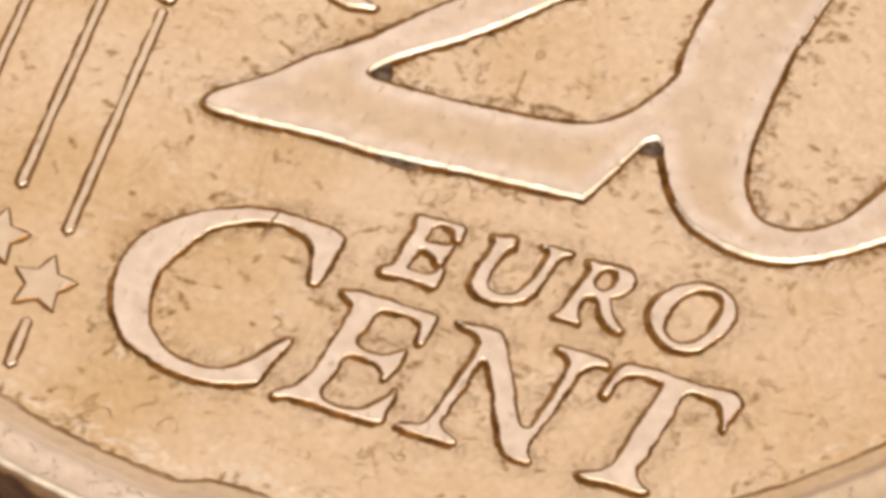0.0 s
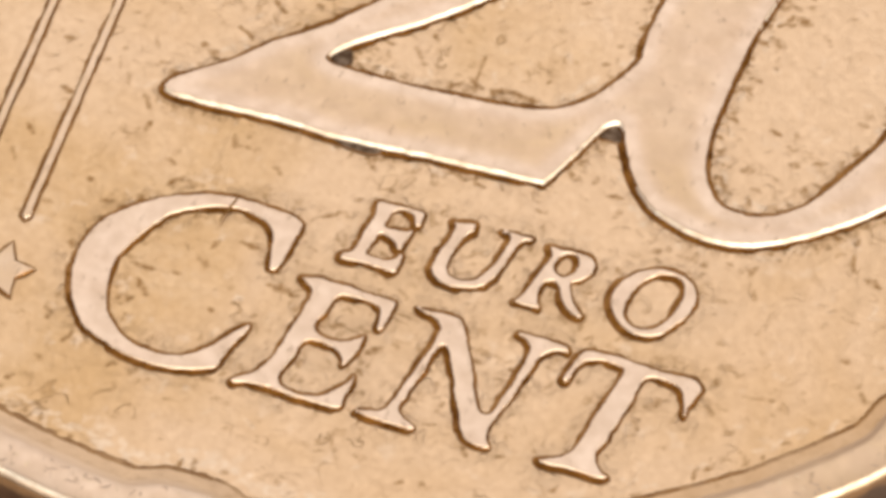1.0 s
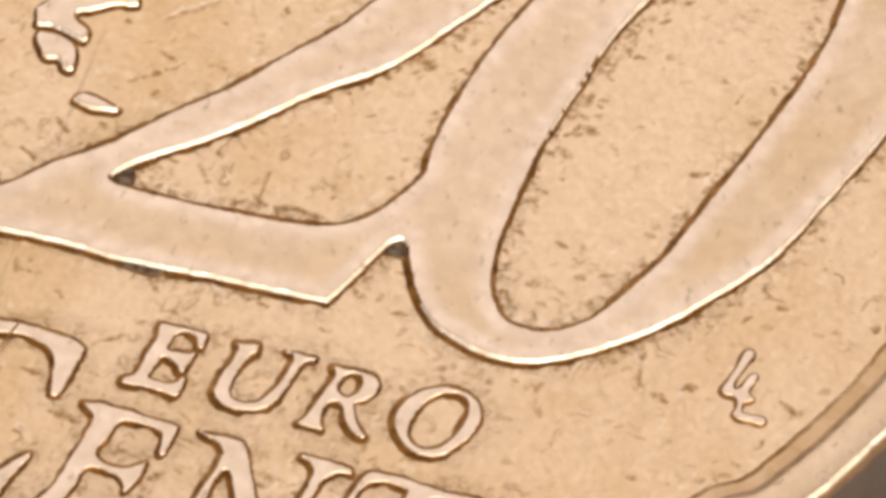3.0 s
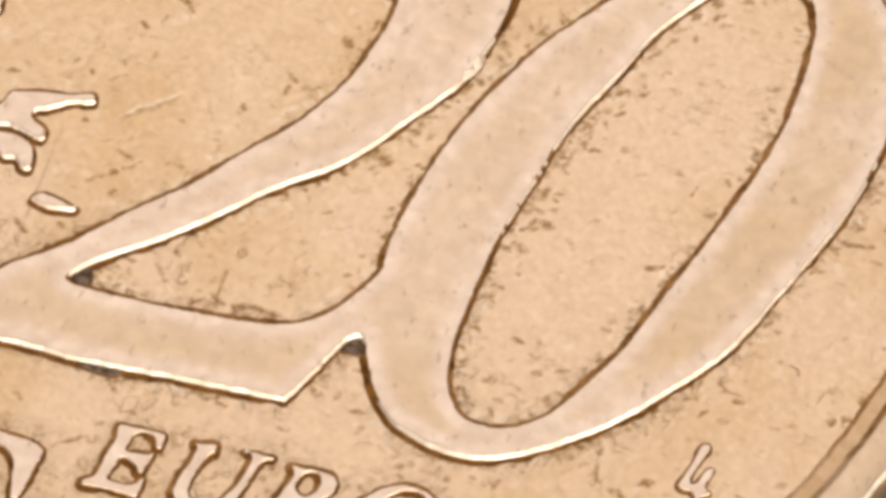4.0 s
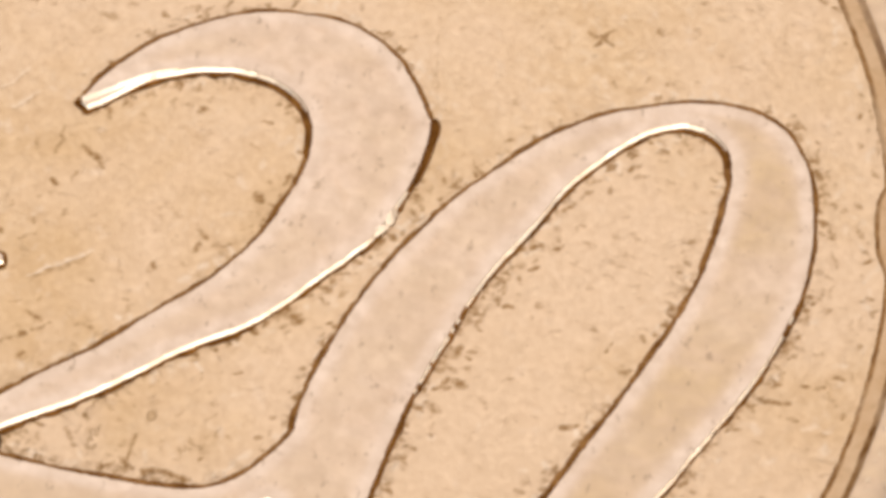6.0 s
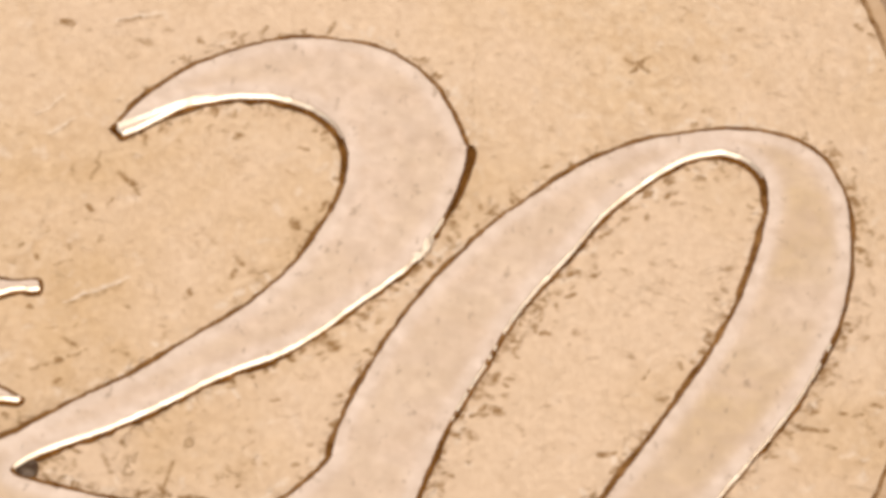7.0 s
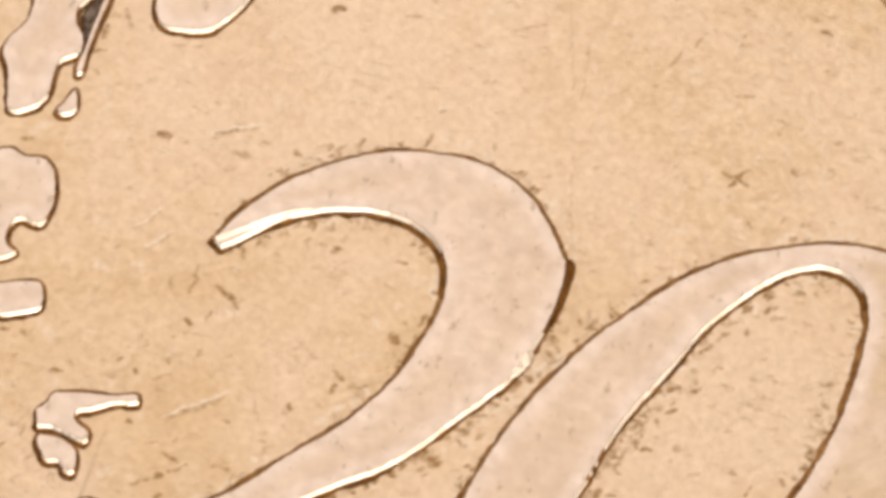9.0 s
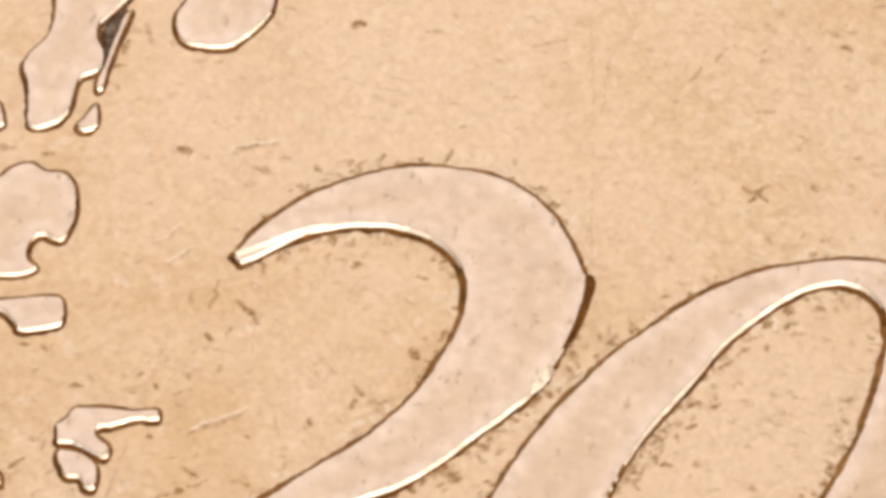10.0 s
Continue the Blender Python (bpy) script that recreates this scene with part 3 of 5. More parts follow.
# -- the capitals --
BIG_C = [
    (0.01, -6.20), (-0.67, -6.12), (-0.97, -6.13), (-1.26, -6.18), (-1.53, -6.28), (-1.80, -6.40), (-2.04, -6.57), (-2.27, -6.79), (-2.45, -7.03),
    (-2.54, -7.32), (-2.55, -7.64), (-2.49, -7.94), (-2.36, -8.25), (-2.17, -8.50), (-1.94, -8.64), (-1.38, -8.82), (-1.07, -8.85), (-0.78, -8.83),
    (-0.44, -8.73), (-0.26, -8.64), (-0.21, -8.41), (-0.05, -7.95), (-0.09, -7.86), (-0.21, -7.97), (-0.34, -8.16), (-0.50, -8.35), (-0.73, -8.54),
    (-0.94, -8.59), (-1.16, -8.60), (-1.41, -8.55), (-1.64, -8.42), (-1.83, -8.21), (-1.93, -7.98), (-1.98, -7.73), (-1.99, -7.51), (-1.93, -7.30),
    (-1.71, -6.86), (-1.55, -6.65), (-1.37, -6.52), (-1.18, -6.42), (-0.97, -6.36), (-0.75, -6.34), (-0.55, -6.36), (-0.37, -6.45), (-0.26, -6.61),
    (-0.13, -7.07), (-0.02, -7.04), (0.07, -6.55), (0.09, -6.28),
]
BIG_E = [
    (0.29, -7.04), (0.46, -6.97), (1.45, -7.00), (1.57, -7.02), (1.58, -7.28), (1.52, -7.50), (1.44, -7.51), (1.38, -7.22), (1.28, -7.17),
    (0.95, -7.16), (0.87, -7.19), (0.79, -7.45), (0.74, -7.69), (0.88, -7.76), (1.07, -7.77), (1.23, -7.69), (1.36, -7.60), (1.37, -7.78),
    (1.34, -7.92), (1.29, -8.07), (1.22, -8.16), (1.17, -8.15), (1.13, -8.03), (1.01, -7.94), (0.85, -7.92), (0.71, -7.92), (0.64, -8.01),
    (0.63, -8.19), (0.54, -8.52), (0.60, -8.60), (0.73, -8.64), (0.88, -8.64), (1.05, -8.60), (1.20, -8.50), (1.33, -8.33), (1.40, -8.20),
    (1.45, -8.32), (1.42, -8.56), (1.39, -8.73), (1.10, -8.77), (0.24, -8.74), (-0.01, -8.78), (-0.07, -8.75), (-0.06, -8.70), (0.17, -8.52),
    (0.28, -8.32), (0.35, -8.03), (0.46, -7.38), (0.46, -7.20),
]
BIG_N = [
    (1.81, -7.02), (2.05, -7.00), (2.31, -6.99), (2.44, -7.02), (2.76, -7.60), (3.08, -8.23), (3.17, -8.22), (3.22, -7.98), (3.29, -7.68),
    (3.35, -7.32), (3.34, -7.19), (3.24, -7.10), (3.13, -7.05), (3.15, -6.98), (3.41, -6.97), (3.61, -6.98), (3.83, -7.01), (3.85, -7.11),
    (3.67, -7.16), (3.57, -7.27), (3.49, -7.56), (3.40, -7.94), (3.31, -8.27), (3.26, -8.45), (3.27, -8.57), (3.36, -8.70), (3.30, -8.76),
    (3.12, -8.75), (2.96, -8.69), (2.70, -8.22), (2.32, -7.50), (2.24, -7.94), (2.13, -8.50), (2.17, -8.57), (2.32, -8.65), (2.39, -8.73),
    (2.36, -8.77), (2.04, -8.78), (1.81, -8.77), (1.62, -8.74), (1.56, -8.72), (1.62, -8.65), (1.88, -8.55), (1.96, -8.33), (2.12, -7.68),
    (2.18, -7.40), (2.18, -7.24), (2.06, -7.14), (1.91, -7.10),
]
BIG_T = [
    (3.89, -7.54), (3.86, -7.46), (3.90, -7.32), (3.94, -7.14), (4.01, -7.00), (4.22, -6.96), (4.49, -6.96), (4.77, -6.98), (5.11, -7.00),
    (5.41, -6.98), (5.52, -7.01), (5.60, -7.13), (5.55, -7.37), (5.49, -7.58), (5.44, -7.54), (5.38, -7.36), (5.29, -7.22), (5.13, -7.18),
    (4.93, -7.18), (4.88, -7.28), (4.84, -7.53), (4.77, -7.86), (4.70, -8.18), (4.63, -8.43), (4.71, -8.57), (4.86, -8.69), (4.77, -8.75),
    (4.49, -8.73), (4.22, -8.74), (3.97, -8.75), (3.92, -8.69), (4.14, -8.57), (4.27, -8.45), (4.34, -8.25), (4.40, -7.88), (4.47, -7.57),
    (4.53, -7.33), (4.55, -7.15), (4.47, -7.14), (4.27, -7.13), (4.12, -7.18), (4.05, -7.30), (4.00, -7.46), (3.96, -7.54),
]
SMALL_E = [
    (0.87, -5.66), (1.06, -5.64), (1.28, -5.64), (1.48, -5.65), (1.50, -5.75), (1.48, -5.87), (1.42, -5.87), (1.38, -5.77), (1.30, -5.70),
    (1.18, -5.70), (1.10, -5.78), (1.08, -5.90), (1.07, -6.00), (1.21, -6.00), (1.34, -5.99), (1.43, -5.94), (1.42, -6.05), (1.39, -6.18),
    (1.36, -6.28), (1.31, -6.28), (1.26, -6.21), (1.16, -6.15), (1.05, -6.12), (1.02, -6.20), (0.99, -6.34), (0.97, -6.45), (1.12, -6.47),
    (1.24, -6.47), (1.34, -6.41), (1.39, -6.33), (1.43, -6.36), (1.42, -6.51), (1.39, -6.62), (1.16, -6.62), (0.93, -6.61), (0.68, -6.61),
    (0.67, -6.55), (0.78, -6.45), (0.82, -6.30), (0.85, -6.08), (0.88, -5.87),
]
SMALL_U = [
    (1.86, -5.66), (1.99, -5.62), (2.18, -5.61), (2.19, -5.73), (2.12, -5.84), (2.05, -6.12), (2.03, -6.31), (2.08, -6.42), (2.20, -6.45),
    (2.35, -6.41), (2.46, -6.27), (2.55, -6.03), (2.60, -5.79), (2.58, -5.68), (2.49, -5.63), (2.62, -5.59), (2.78, -5.59), (2.95, -5.61),
    (2.93, -5.68), (2.81, -5.74), (2.76, -5.91), (2.71, -6.15), (2.63, -6.39), (2.51, -6.53), (2.33, -6.61), (2.09, -6.63), (1.91, -6.57),
    (1.79, -6.44), (1.79, -6.27), (1.85, -5.99), (1.89, -5.77),
]
SMALL_R = [
    (3.153, -5.666), (3.351, -5.658), (3.573, -5.651), (3.711, -5.688), (3.784, -5.781), (3.767, -5.919), (3.675, -6.053), (3.572, -6.129),
    (3.650, -6.307), (3.742, -6.437), (3.844, -6.553), (3.786, -6.580), (3.658, -6.524), (3.527, -6.389), (3.424, -6.201), (3.359, -6.160),
    (3.257, -6.191), (3.220, -6.308), (3.236, -6.479), (3.289, -6.577), (3.163, -6.598), (2.968, -6.571), (3.016, -6.486), (3.072, -6.310),
    (3.123, -6.118), (3.174, -5.925), (3.204, -5.783),
]
SMALL_R_BOWL = [
    (3.301, -5.974), (3.319, -5.792), (3.392, -5.716), (3.518, -5.713), (3.568, -5.803), (3.543, -5.962), (3.458, -6.049), (3.355, -6.028),
]
SMALL_O = [
    (4.673, -5.536), (4.881, -5.559), (5.076, -5.666), (5.170, -5.858), (5.159, -6.099), (5.007, -6.384), (4.789, -6.592), (4.520, -6.633),
    (4.284, -6.514), (4.111, -6.287), (4.079, -6.059), (4.188, -5.803), (4.412, -5.609),
]
SMALL_O_EYE = [
    (4.349, -6.213), (4.398, -5.959), (4.536, -5.747), (4.746, -5.655), (4.893, -5.724), (4.932, -5.933), (4.875, -6.215), (4.698, -6.437),
    (4.508, -6.470), (4.381, -6.370),
]
MONOGRAM = [
    (8.051, -4.037), (8.117, -4.009), (8.159, -4.057), (8.121, -4.190), (8.061, -4.398), (8.032, -4.561), (8.060, -4.613), (8.121, -4.570),
    (8.159, -4.438), (8.212, -4.337), (8.277, -4.335), (8.285, -4.419), (8.245, -4.543), (8.246, -4.628), (8.326, -4.683), (8.283, -4.738),
    (8.226, -4.771), (8.212, -4.853), (8.229, -4.916), (8.327, -4.931), (8.432, -4.917), (8.512, -4.920), (8.547, -4.969), (8.504, -5.025),
    (8.375, -5.028), (8.192, -5.021), (8.121, -4.973), (8.143, -4.864), (8.126, -4.775), (8.061, -4.725), (7.967, -4.726), (7.900, -4.694),
    (7.926, -4.575), (7.971, -4.389), (8.009, -4.205),
]
# -- the lands of the map --
WEDGE_TIP = [(-0.43, -3.75), (-0.39, -3.61), (-0.24, -3.52), (-0.16, -3.63), (-0.15, -3.74), (-0.26, -3.80)]
WEDGE_NOTCH = [(3.25, -3.89), (3.31, -3.72), (3.41, -3.65), (3.49, -3.70), (3.53, -3.89), (3.37, -3.90)]
WEDGE_COAST = [(-3.67, 4.68), (-3.62, 4.95), (-3.50, 5.22), (-3.48, 4.89), (-3.47, 4.48), (-3.48, 4.32), (-3.59, 4.47)]
WEDGE_BACK = [(3.84, 2.52), (3.93, 2.44), (3.96, 2.10), (3.945, 1.75), (3.88, 1.45), (3.85, 2.06)]
WEDGE_SOLE = [(0.02, -4.92), (0.18, -4.99), (0.45, -5.01), (0.62, -4.98), (0.66, -4.91), (0.3, -4.88)]
ISLE_A = [
    (-3.744, -3.119), (-3.602, -3.010), (-3.344, -3.113), (-3.259, -3.391), (-3.343, -3.463), (-3.563, -3.378), (-3.708, -3.260),
]
ISLE_B = [
    (-3.478, -2.830), (-3.412, -2.772), (-3.308, -2.798), (-3.264, -2.919), (-3.337, -2.978), (-3.421, -2.965),
]
ISLE_C = [
    (-3.039, -2.975), (-3.015, -2.844), (-3.064, -2.621), (-3.068, -2.431), (-2.747, -2.335), (-2.652, -2.517), (-2.813, -2.594), (-2.803, -2.733),
    (-2.902, -2.896),
]
LAND_GREECE = [
    (-2.29, -1.48), (-2.20, -1.33), (-2.12, -1.14), (-1.93, -1.08), (-1.64, -1.02), (-1.31, -0.98), (-1.10, -0.90), (-1.02, -0.92), (-0.97, -1.07),
    (-1.08, -1.13), (-1.21, -1.15), (-1.32, -1.19), (-1.44, -1.28), (-1.57, -1.36), (-1.67, -1.39), (-1.70, -1.46), (-1.63, -1.52), (-1.52, -1.57),
    (-1.44, -1.66), (-1.43, -1.78), (-1.49, -1.84), (-1.65, -1.81), (-1.80, -1.77), (-1.99, -1.73), (-2.18, -1.75), (-2.24, -1.60),
]
LAND_SOUTH = [
    (-2.131, -1.927), (-2.103, -1.806), (-1.936, -1.767), (-1.728, -1.802), (-1.582, -1.883), (-1.492, -2.008), (-1.454, -2.185), (-1.457, -2.289),
    (-1.512, -2.333), (-1.626, -2.319), (-1.734, -2.209), (-1.892, -2.227), (-2.022, -2.123),
]
LAND_CRETE = [
    (-1.339, -2.741), (-1.316, -2.651), (-1.230, -2.561), (-1.098, -2.560), (-0.931, -2.596), (-0.772, -2.652), (-0.654, -2.702), (-0.707, -2.773),
    (-0.875, -2.803), (-1.057, -2.837), (-1.159, -2.810), (-1.261, -2.784),
]
LAND_SWEDEN = [
    (-4.66, 5.65), (-4.50, 5.09), (-4.43, 4.84), (-4.40, 4.49), (-4.55, 4.11), (-4.56, 3.86), (-4.39, 3.56), (-4.26, 3.14), (-4.18, 2.95),
    (-4.00, 2.92), (-3.74, 3.14), (-3.66, 3.38), (-3.69, 3.64), (-3.68, 3.88), (-3.48, 4.09), (-3.50, 4.38), (-3.67, 4.62), (-3.71, 4.79),
    (-3.56, 5.15), (-3.44, 5.46), (-3.43, 5.97),
]
LAND_GOTLAND = [
    (-3.535, 3.112), (-3.481, 3.291), (-3.429, 3.450), (-3.366, 3.553), (-3.279, 3.439), (-3.221, 3.212), (-3.289, 3.078), (-3.435, 3.032),
]
LAND_COAST = [
    (-3.371, 5.158), (-3.366, 4.741), (-3.367, 4.395), (-3.353, 4.055), (-3.346, 3.763), (-3.430, 3.722), (-3.488, 3.874), (-3.487, 4.168),
    (-3.487, 4.463), (-3.486, 4.810), (-3.465, 5.094),
]
LAND_FINLAND = [
    (-2.80, 5.92), (-2.74, 5.53), (-2.79, 5.25), (-2.68, 4.92), (-2.52, 4.79), (-2.30, 4.77), (-1.89, 4.87), (-1.73, 5.05), (-1.49, 5.58),
    (-1.53, 5.94), (-1.62, 6.42), (-2.31, 6.55),
]
LAND_GERMANY = [
    (-4.58, 1.37), (-4.59, 1.84), (-4.27, 2.09), (-4.13, 2.30), (-3.92, 2.42), (-3.69, 2.35), (-3.40, 2.37), (-3.21, 2.21), (-3.05, 1.81),
    (-3.03, 1.52), (-3.10, 1.26), (-3.24, 1.25), (-3.41, 1.28), (-3.48, 1.12), (-3.44, 0.93), (-3.27, 0.80), (-3.36, 0.66), (-3.73, 0.52),
    (-4.14, 0.54),
]
LAND_AUSTRIA = [
    (-3.84, 0.02), (-3.84, 0.14), (-3.63, 0.21), (-3.35, 0.32), (-2.88, 0.46), (-2.76, 0.39), (-2.68, 0.02), (-2.89, -0.13), (-3.23, -0.24),
    (-3.32, -0.14), (-3.55, -0.01),
]
LAND_EDGE = [
    (-4.87, 3.12), (-4.67, 3.27), (-4.54, 3.11), (-4.46, 2.91), (-4.57, 2.79), (-4.76, 2.81),
]

# ---- marks on the field: x0, y0, x1, y1, width, how pale ----
def stroke(x0, y0, x1, y1, width, lift, bend, rng, parts=5):
    """A tapering, slightly crooked stroke lying on the field: vertices and faces."""
    a, b = np.array((x0, y0)), np.array((x1, y1))
    along = b - a
    length = max(float(np.hypot(*along)), 1e-6)
    side = np.array((-along[1], along[0])) / length
    verts, faces = [], []
    for k in range(parts + 1):
        f = k / parts
        mid = a + along * f + side * (bend * length * math.sin(math.pi * f) + rng.uniform(-0.3, 0.3) * width)
        half = width * (0.22 + 0.35 * math.sin(math.pi * f) * rng.uniform(0.7, 1.3))
        verts += [(*(mid + side * half), lift), (*mid, lift + 0.03 * width), (*(mid - side * half), lift)]
        if k:
            v = 3 * k
            faces += [(v - 3, v - 2, v + 1, v), (v - 2, v - 1, v + 2, v + 1)]
    return verts, faces


MARKS_A = [
    (5.42, 4.40, 5.59, 4.34, 0.036, 0.3), (5.56, 4.33, 5.77, 4.49, 0.043, 0.3), (5.58, 4.19, 5.68, 4.35, 0.043, 0.3),
    (5.63, 4.34, 5.83, 4.25, 0.036, 0.3), (-2.04, 3.13, -1.92, 3.12, 0.072, 0.25), (-0.35, 5.73, -0.24, 5.73, 0.065, 0.2),
    (6.19, 6.96, 6.30, 6.94, 0.065, 0.3), (2.89, -0.90, 3.02, -0.93, 0.086, 0.2), (-1.92, 1.54, -1.63, 1.93, 0.036, 1),
    (-1.67, 1.29, -1.41, 1.61, 0.036, 1), (-0.61, -1.19, 0.07, -0.63, 0.036, 0.9), (-0.61, -1.24, 0.04, -0.70, 0.029, 0.45),
    (-1.32, 3.27, -0.76, 3.57, 0.036, 0.95), (0.32, 4.98, 0.72, 4.98, 0.018, 0.45), (0.30, 4.78, 0.71, 4.74, 0.022, 0.4),
    (0.32, 4.57, 0.63, 4.53, 0.022, 0.4),
]
MARKS_B = [
    (0.37, 4.29, 0.58, 4.27, 0.022, 0.4), (3.59, 3.54, 3.68, 2.86, 0.029, 0.5), (3.14, 6.16, 3.32, 5.04, 0.029, 0.7),
    (-0.88, 0.76, -0.91, 1.21, 0.036, 0.5), (-0.58, 0.93, -0.31, 0.86, 0.036, 0.3), (1.86, 0.82, 2.01, 0.72, 0.065, 0.25),
    (2.21, 1.05, 2.23, 1.19, 0.050, 0.3), (9.00, -0.62, 9.29, -0.61, 0.043, 0.15), (9.12, -0.31, 9.21, -0.35, 0.058, 0.25),
    (-0.81, 0.36, -0.71, 0.33, 0.058, 0.3), (9.66, -0.30, 9.80, -0.24, 0.036, 0.4), (5.22, -1.32, 5.36, -1.37, 0.086, 0.2),
    (2.91, -0.93, 3.03, -0.97, 0.072, 0.25), (-1.45, -3.05, -1.22, -3.19, 0.043, 0.3), (-1.71, -3.58, -1.50, -3.74, 0.043, 0.35),
    (5.17, -1.32, 5.36, -1.34, 0.065, 0.2),
]
MARKS_C = [
    (0.54, -3.28, 1.04, -3.65, 0.029, 0.4), (1.46, -3.21, 1.47, -3.60, 0.036, 0.35), (1.65, -3.58, 2.02, -3.54, 0.036, 0.15),
    (1.99, -3.56, 2.34, -3.58, 0.050, 0.1), (1.40, -3.51, 1.54, -3.58, 0.050, 0.25), (-0.50, -2.07, -0.11, -1.83, 0.029, 0.4),
    (-0.47, -1.67, -0.24, -1.78, 0.036, 0.45), (-0.72, -2.21, -0.53, -2.10, 0.043, 0.45), (-0.85, -6.09, -0.96, -6.56, 0.036, 0.15),
    (-0.38, -7.65, -0.31, -7.60, 0.065, 1), (-0.08, -6.60, 0.05, -6.42, 0.029, 0.4), (-0.61, -6.74, -0.23, -6.83, 0.036, 0.3),
    (-1.80, -7.45, -1.50, -7.45, 0.043, 0.3), (-1.66, -7.67, -1.51, -7.85, 0.050, 0.3), (-2.33, -5.34, -2.35, -5.51, 0.043, 0.3),
    (-1.71, -6.11, -1.78, -6.20, 0.065, 0.3),
]
MARKS_D = [
    (-3.88, -4.40, -3.73, -4.40, 0.043, 0.3), (-2.54, -4.99, -2.44, -5.15, 0.050, 0.4), (-2.20, -8.66, -2.26, -8.79, 0.043, 0.4),
    (6.81, -4.64, 6.94, -4.87, 0.036, 0.3), (7.40, -4.78, 7.59, -4.68, 0.043, 0.4), (7.12, -4.94, 7.29, -5.04, 0.058, 0.45),
    (8.63, -4.62, 8.86, -4.74, 0.043, 0.35), (7.71, -4.44, 7.86, -4.44, 0.029, 0.4), (7.10, -6.17, 7.20, -6.15, 0.050, 0.4),
    (8.83, -6.04, 8.87, -5.92, 0.043, 0.2), (-0.19, -4.93, 0.23, -4.95, 0.058, 0.25), (0.16, -4.96, 0.61, -4.94, 0.065, 0.2),
    (1.54, -4.96, 1.83, -4.94, 0.043, 0.4), (2.73, 6.67, 3.20, 5.03, 0.011, 0.65), (3.42, 4.22, 3.82, 2.63, 0.013, 0.6),
]

SMUDGE_A = [
    (-2.79, -6.45, -2.72, -6.40, 0.046, 0.20), (-2.87, -4.72, -2.77, -4.92, 0.046, 0.45), (-2.47, -5.59, -2.45, -5.47, 0.038, 0.45),
    (-3.83, -5.86, -3.69, -5.97, 0.046, 0.20), (-3.88, -6.24, -3.79, -6.44, 0.038, 0.35), (-3.24, -4.60, -3.18, -4.60, 0.046, 0.35),
    (-3.06, -4.50, -2.98, -4.71, 0.038, 0.45), (-1.67, -6.06, -1.61, -6.09, 0.062, 0.35), (-1.91, -5.84, -1.80, -5.85, 0.038, 0.35),
    (-2.10, -3.99, -1.96, -4.05, 0.054, 0.20), (-1.98, -4.05, -1.84, -4.15, 0.069, 0.20), (-1.22, -5.26, -1.14, -5.39, 0.054, 0.35),
    (-1.15, -5.37, -0.99, -5.38, 0.038, 0.35), (-0.59, -5.58, -0.43, -5.59, 0.054, 0.45), (-4.90, -4.74, -4.80, -4.92, 0.046, 0.35),
    (-4.78, -4.97, -4.68, -4.96, 0.038, 0.35),
]
SMUDGE_B = [
    (-4.95, -5.13, -4.68, -5.22, 0.038, 0.45), (-3.55, -4.68, -3.40, -4.72, 0.038, 0.45), (-3.83, -4.12, -3.66, -4.15, 0.038, 0.45),
    (-4.13, -4.17, -4.12, -4.29, 0.046, 0.35), (-3.63, -5.19, -3.46, -5.23, 0.054, 0.35), (-3.23, -6.89, -3.13, -6.91, 0.054, 0.35),
    (-2.49, -6.66, -2.36, -6.66, 0.054, 0.35), (0.24, -6.11, 0.43, -5.98, 0.031, 0.35), (0.12, -6.20, 0.24, -6.09, 0.031, 0.45),
    (0.86, -5.45, 0.94, -5.40, 0.038, 0.35), (3.18, -1.76, 3.28, -1.71, 0.046, 0.45), (3.03, -2.41, 3.15, -2.43, 0.046, 0.35),
    (5.22, -1.12, 5.32, -1.07, 0.046, 0.45), (5.15, -3.81, 5.26, -3.79, 0.092, 0.35), (5.33, -4.04, 5.44, -4.08, 0.062, 0.45),
    (5.68, -3.55, 5.83, -3.54, 0.046, 0.45),
]
SMUDGE_C = [
    (5.66, -3.21, 5.65, -3.05, 0.046, 0.45), (4.92, -4.04, 5.13, -4.24, 0.054, 0.35), (5.99, -3.46, 6.13, -3.40, 0.046, 0.35),
    (3.39, -4.47, 3.44, -4.59, 0.054, 0.45), (3.62, -4.72, 3.79, -4.67, 0.062, 0.35), (3.81, -4.97, 3.85, -4.87, 0.054, 0.45),
    (3.77, -4.22, 3.70, -4.17, 0.038, 0.35), (-1.71, -7.96, -1.64, -8.00, 0.038, 0.35), (-1.31, -7.43, -1.19, -7.46, 0.038, 0.35),
    (-1.03, -7.12, -0.90, -7.21, 0.069, 0.35), (-0.69, -7.81, -0.62, -7.83, 0.046, 0.35), (-0.96, -6.94, -0.85, -6.81, 0.038, 0.35),
    (-2.64, -8.38, -2.53, -8.48, 0.038, 0.35), (-2.43, -8.89, -2.36, -9.00, 0.031, 0.45), (-2.51, -9.09, -2.40, -9.14, 0.038, 0.35),
    (-0.30, -10.20, -0.25, -10.00, 0.046, 0.20),
]
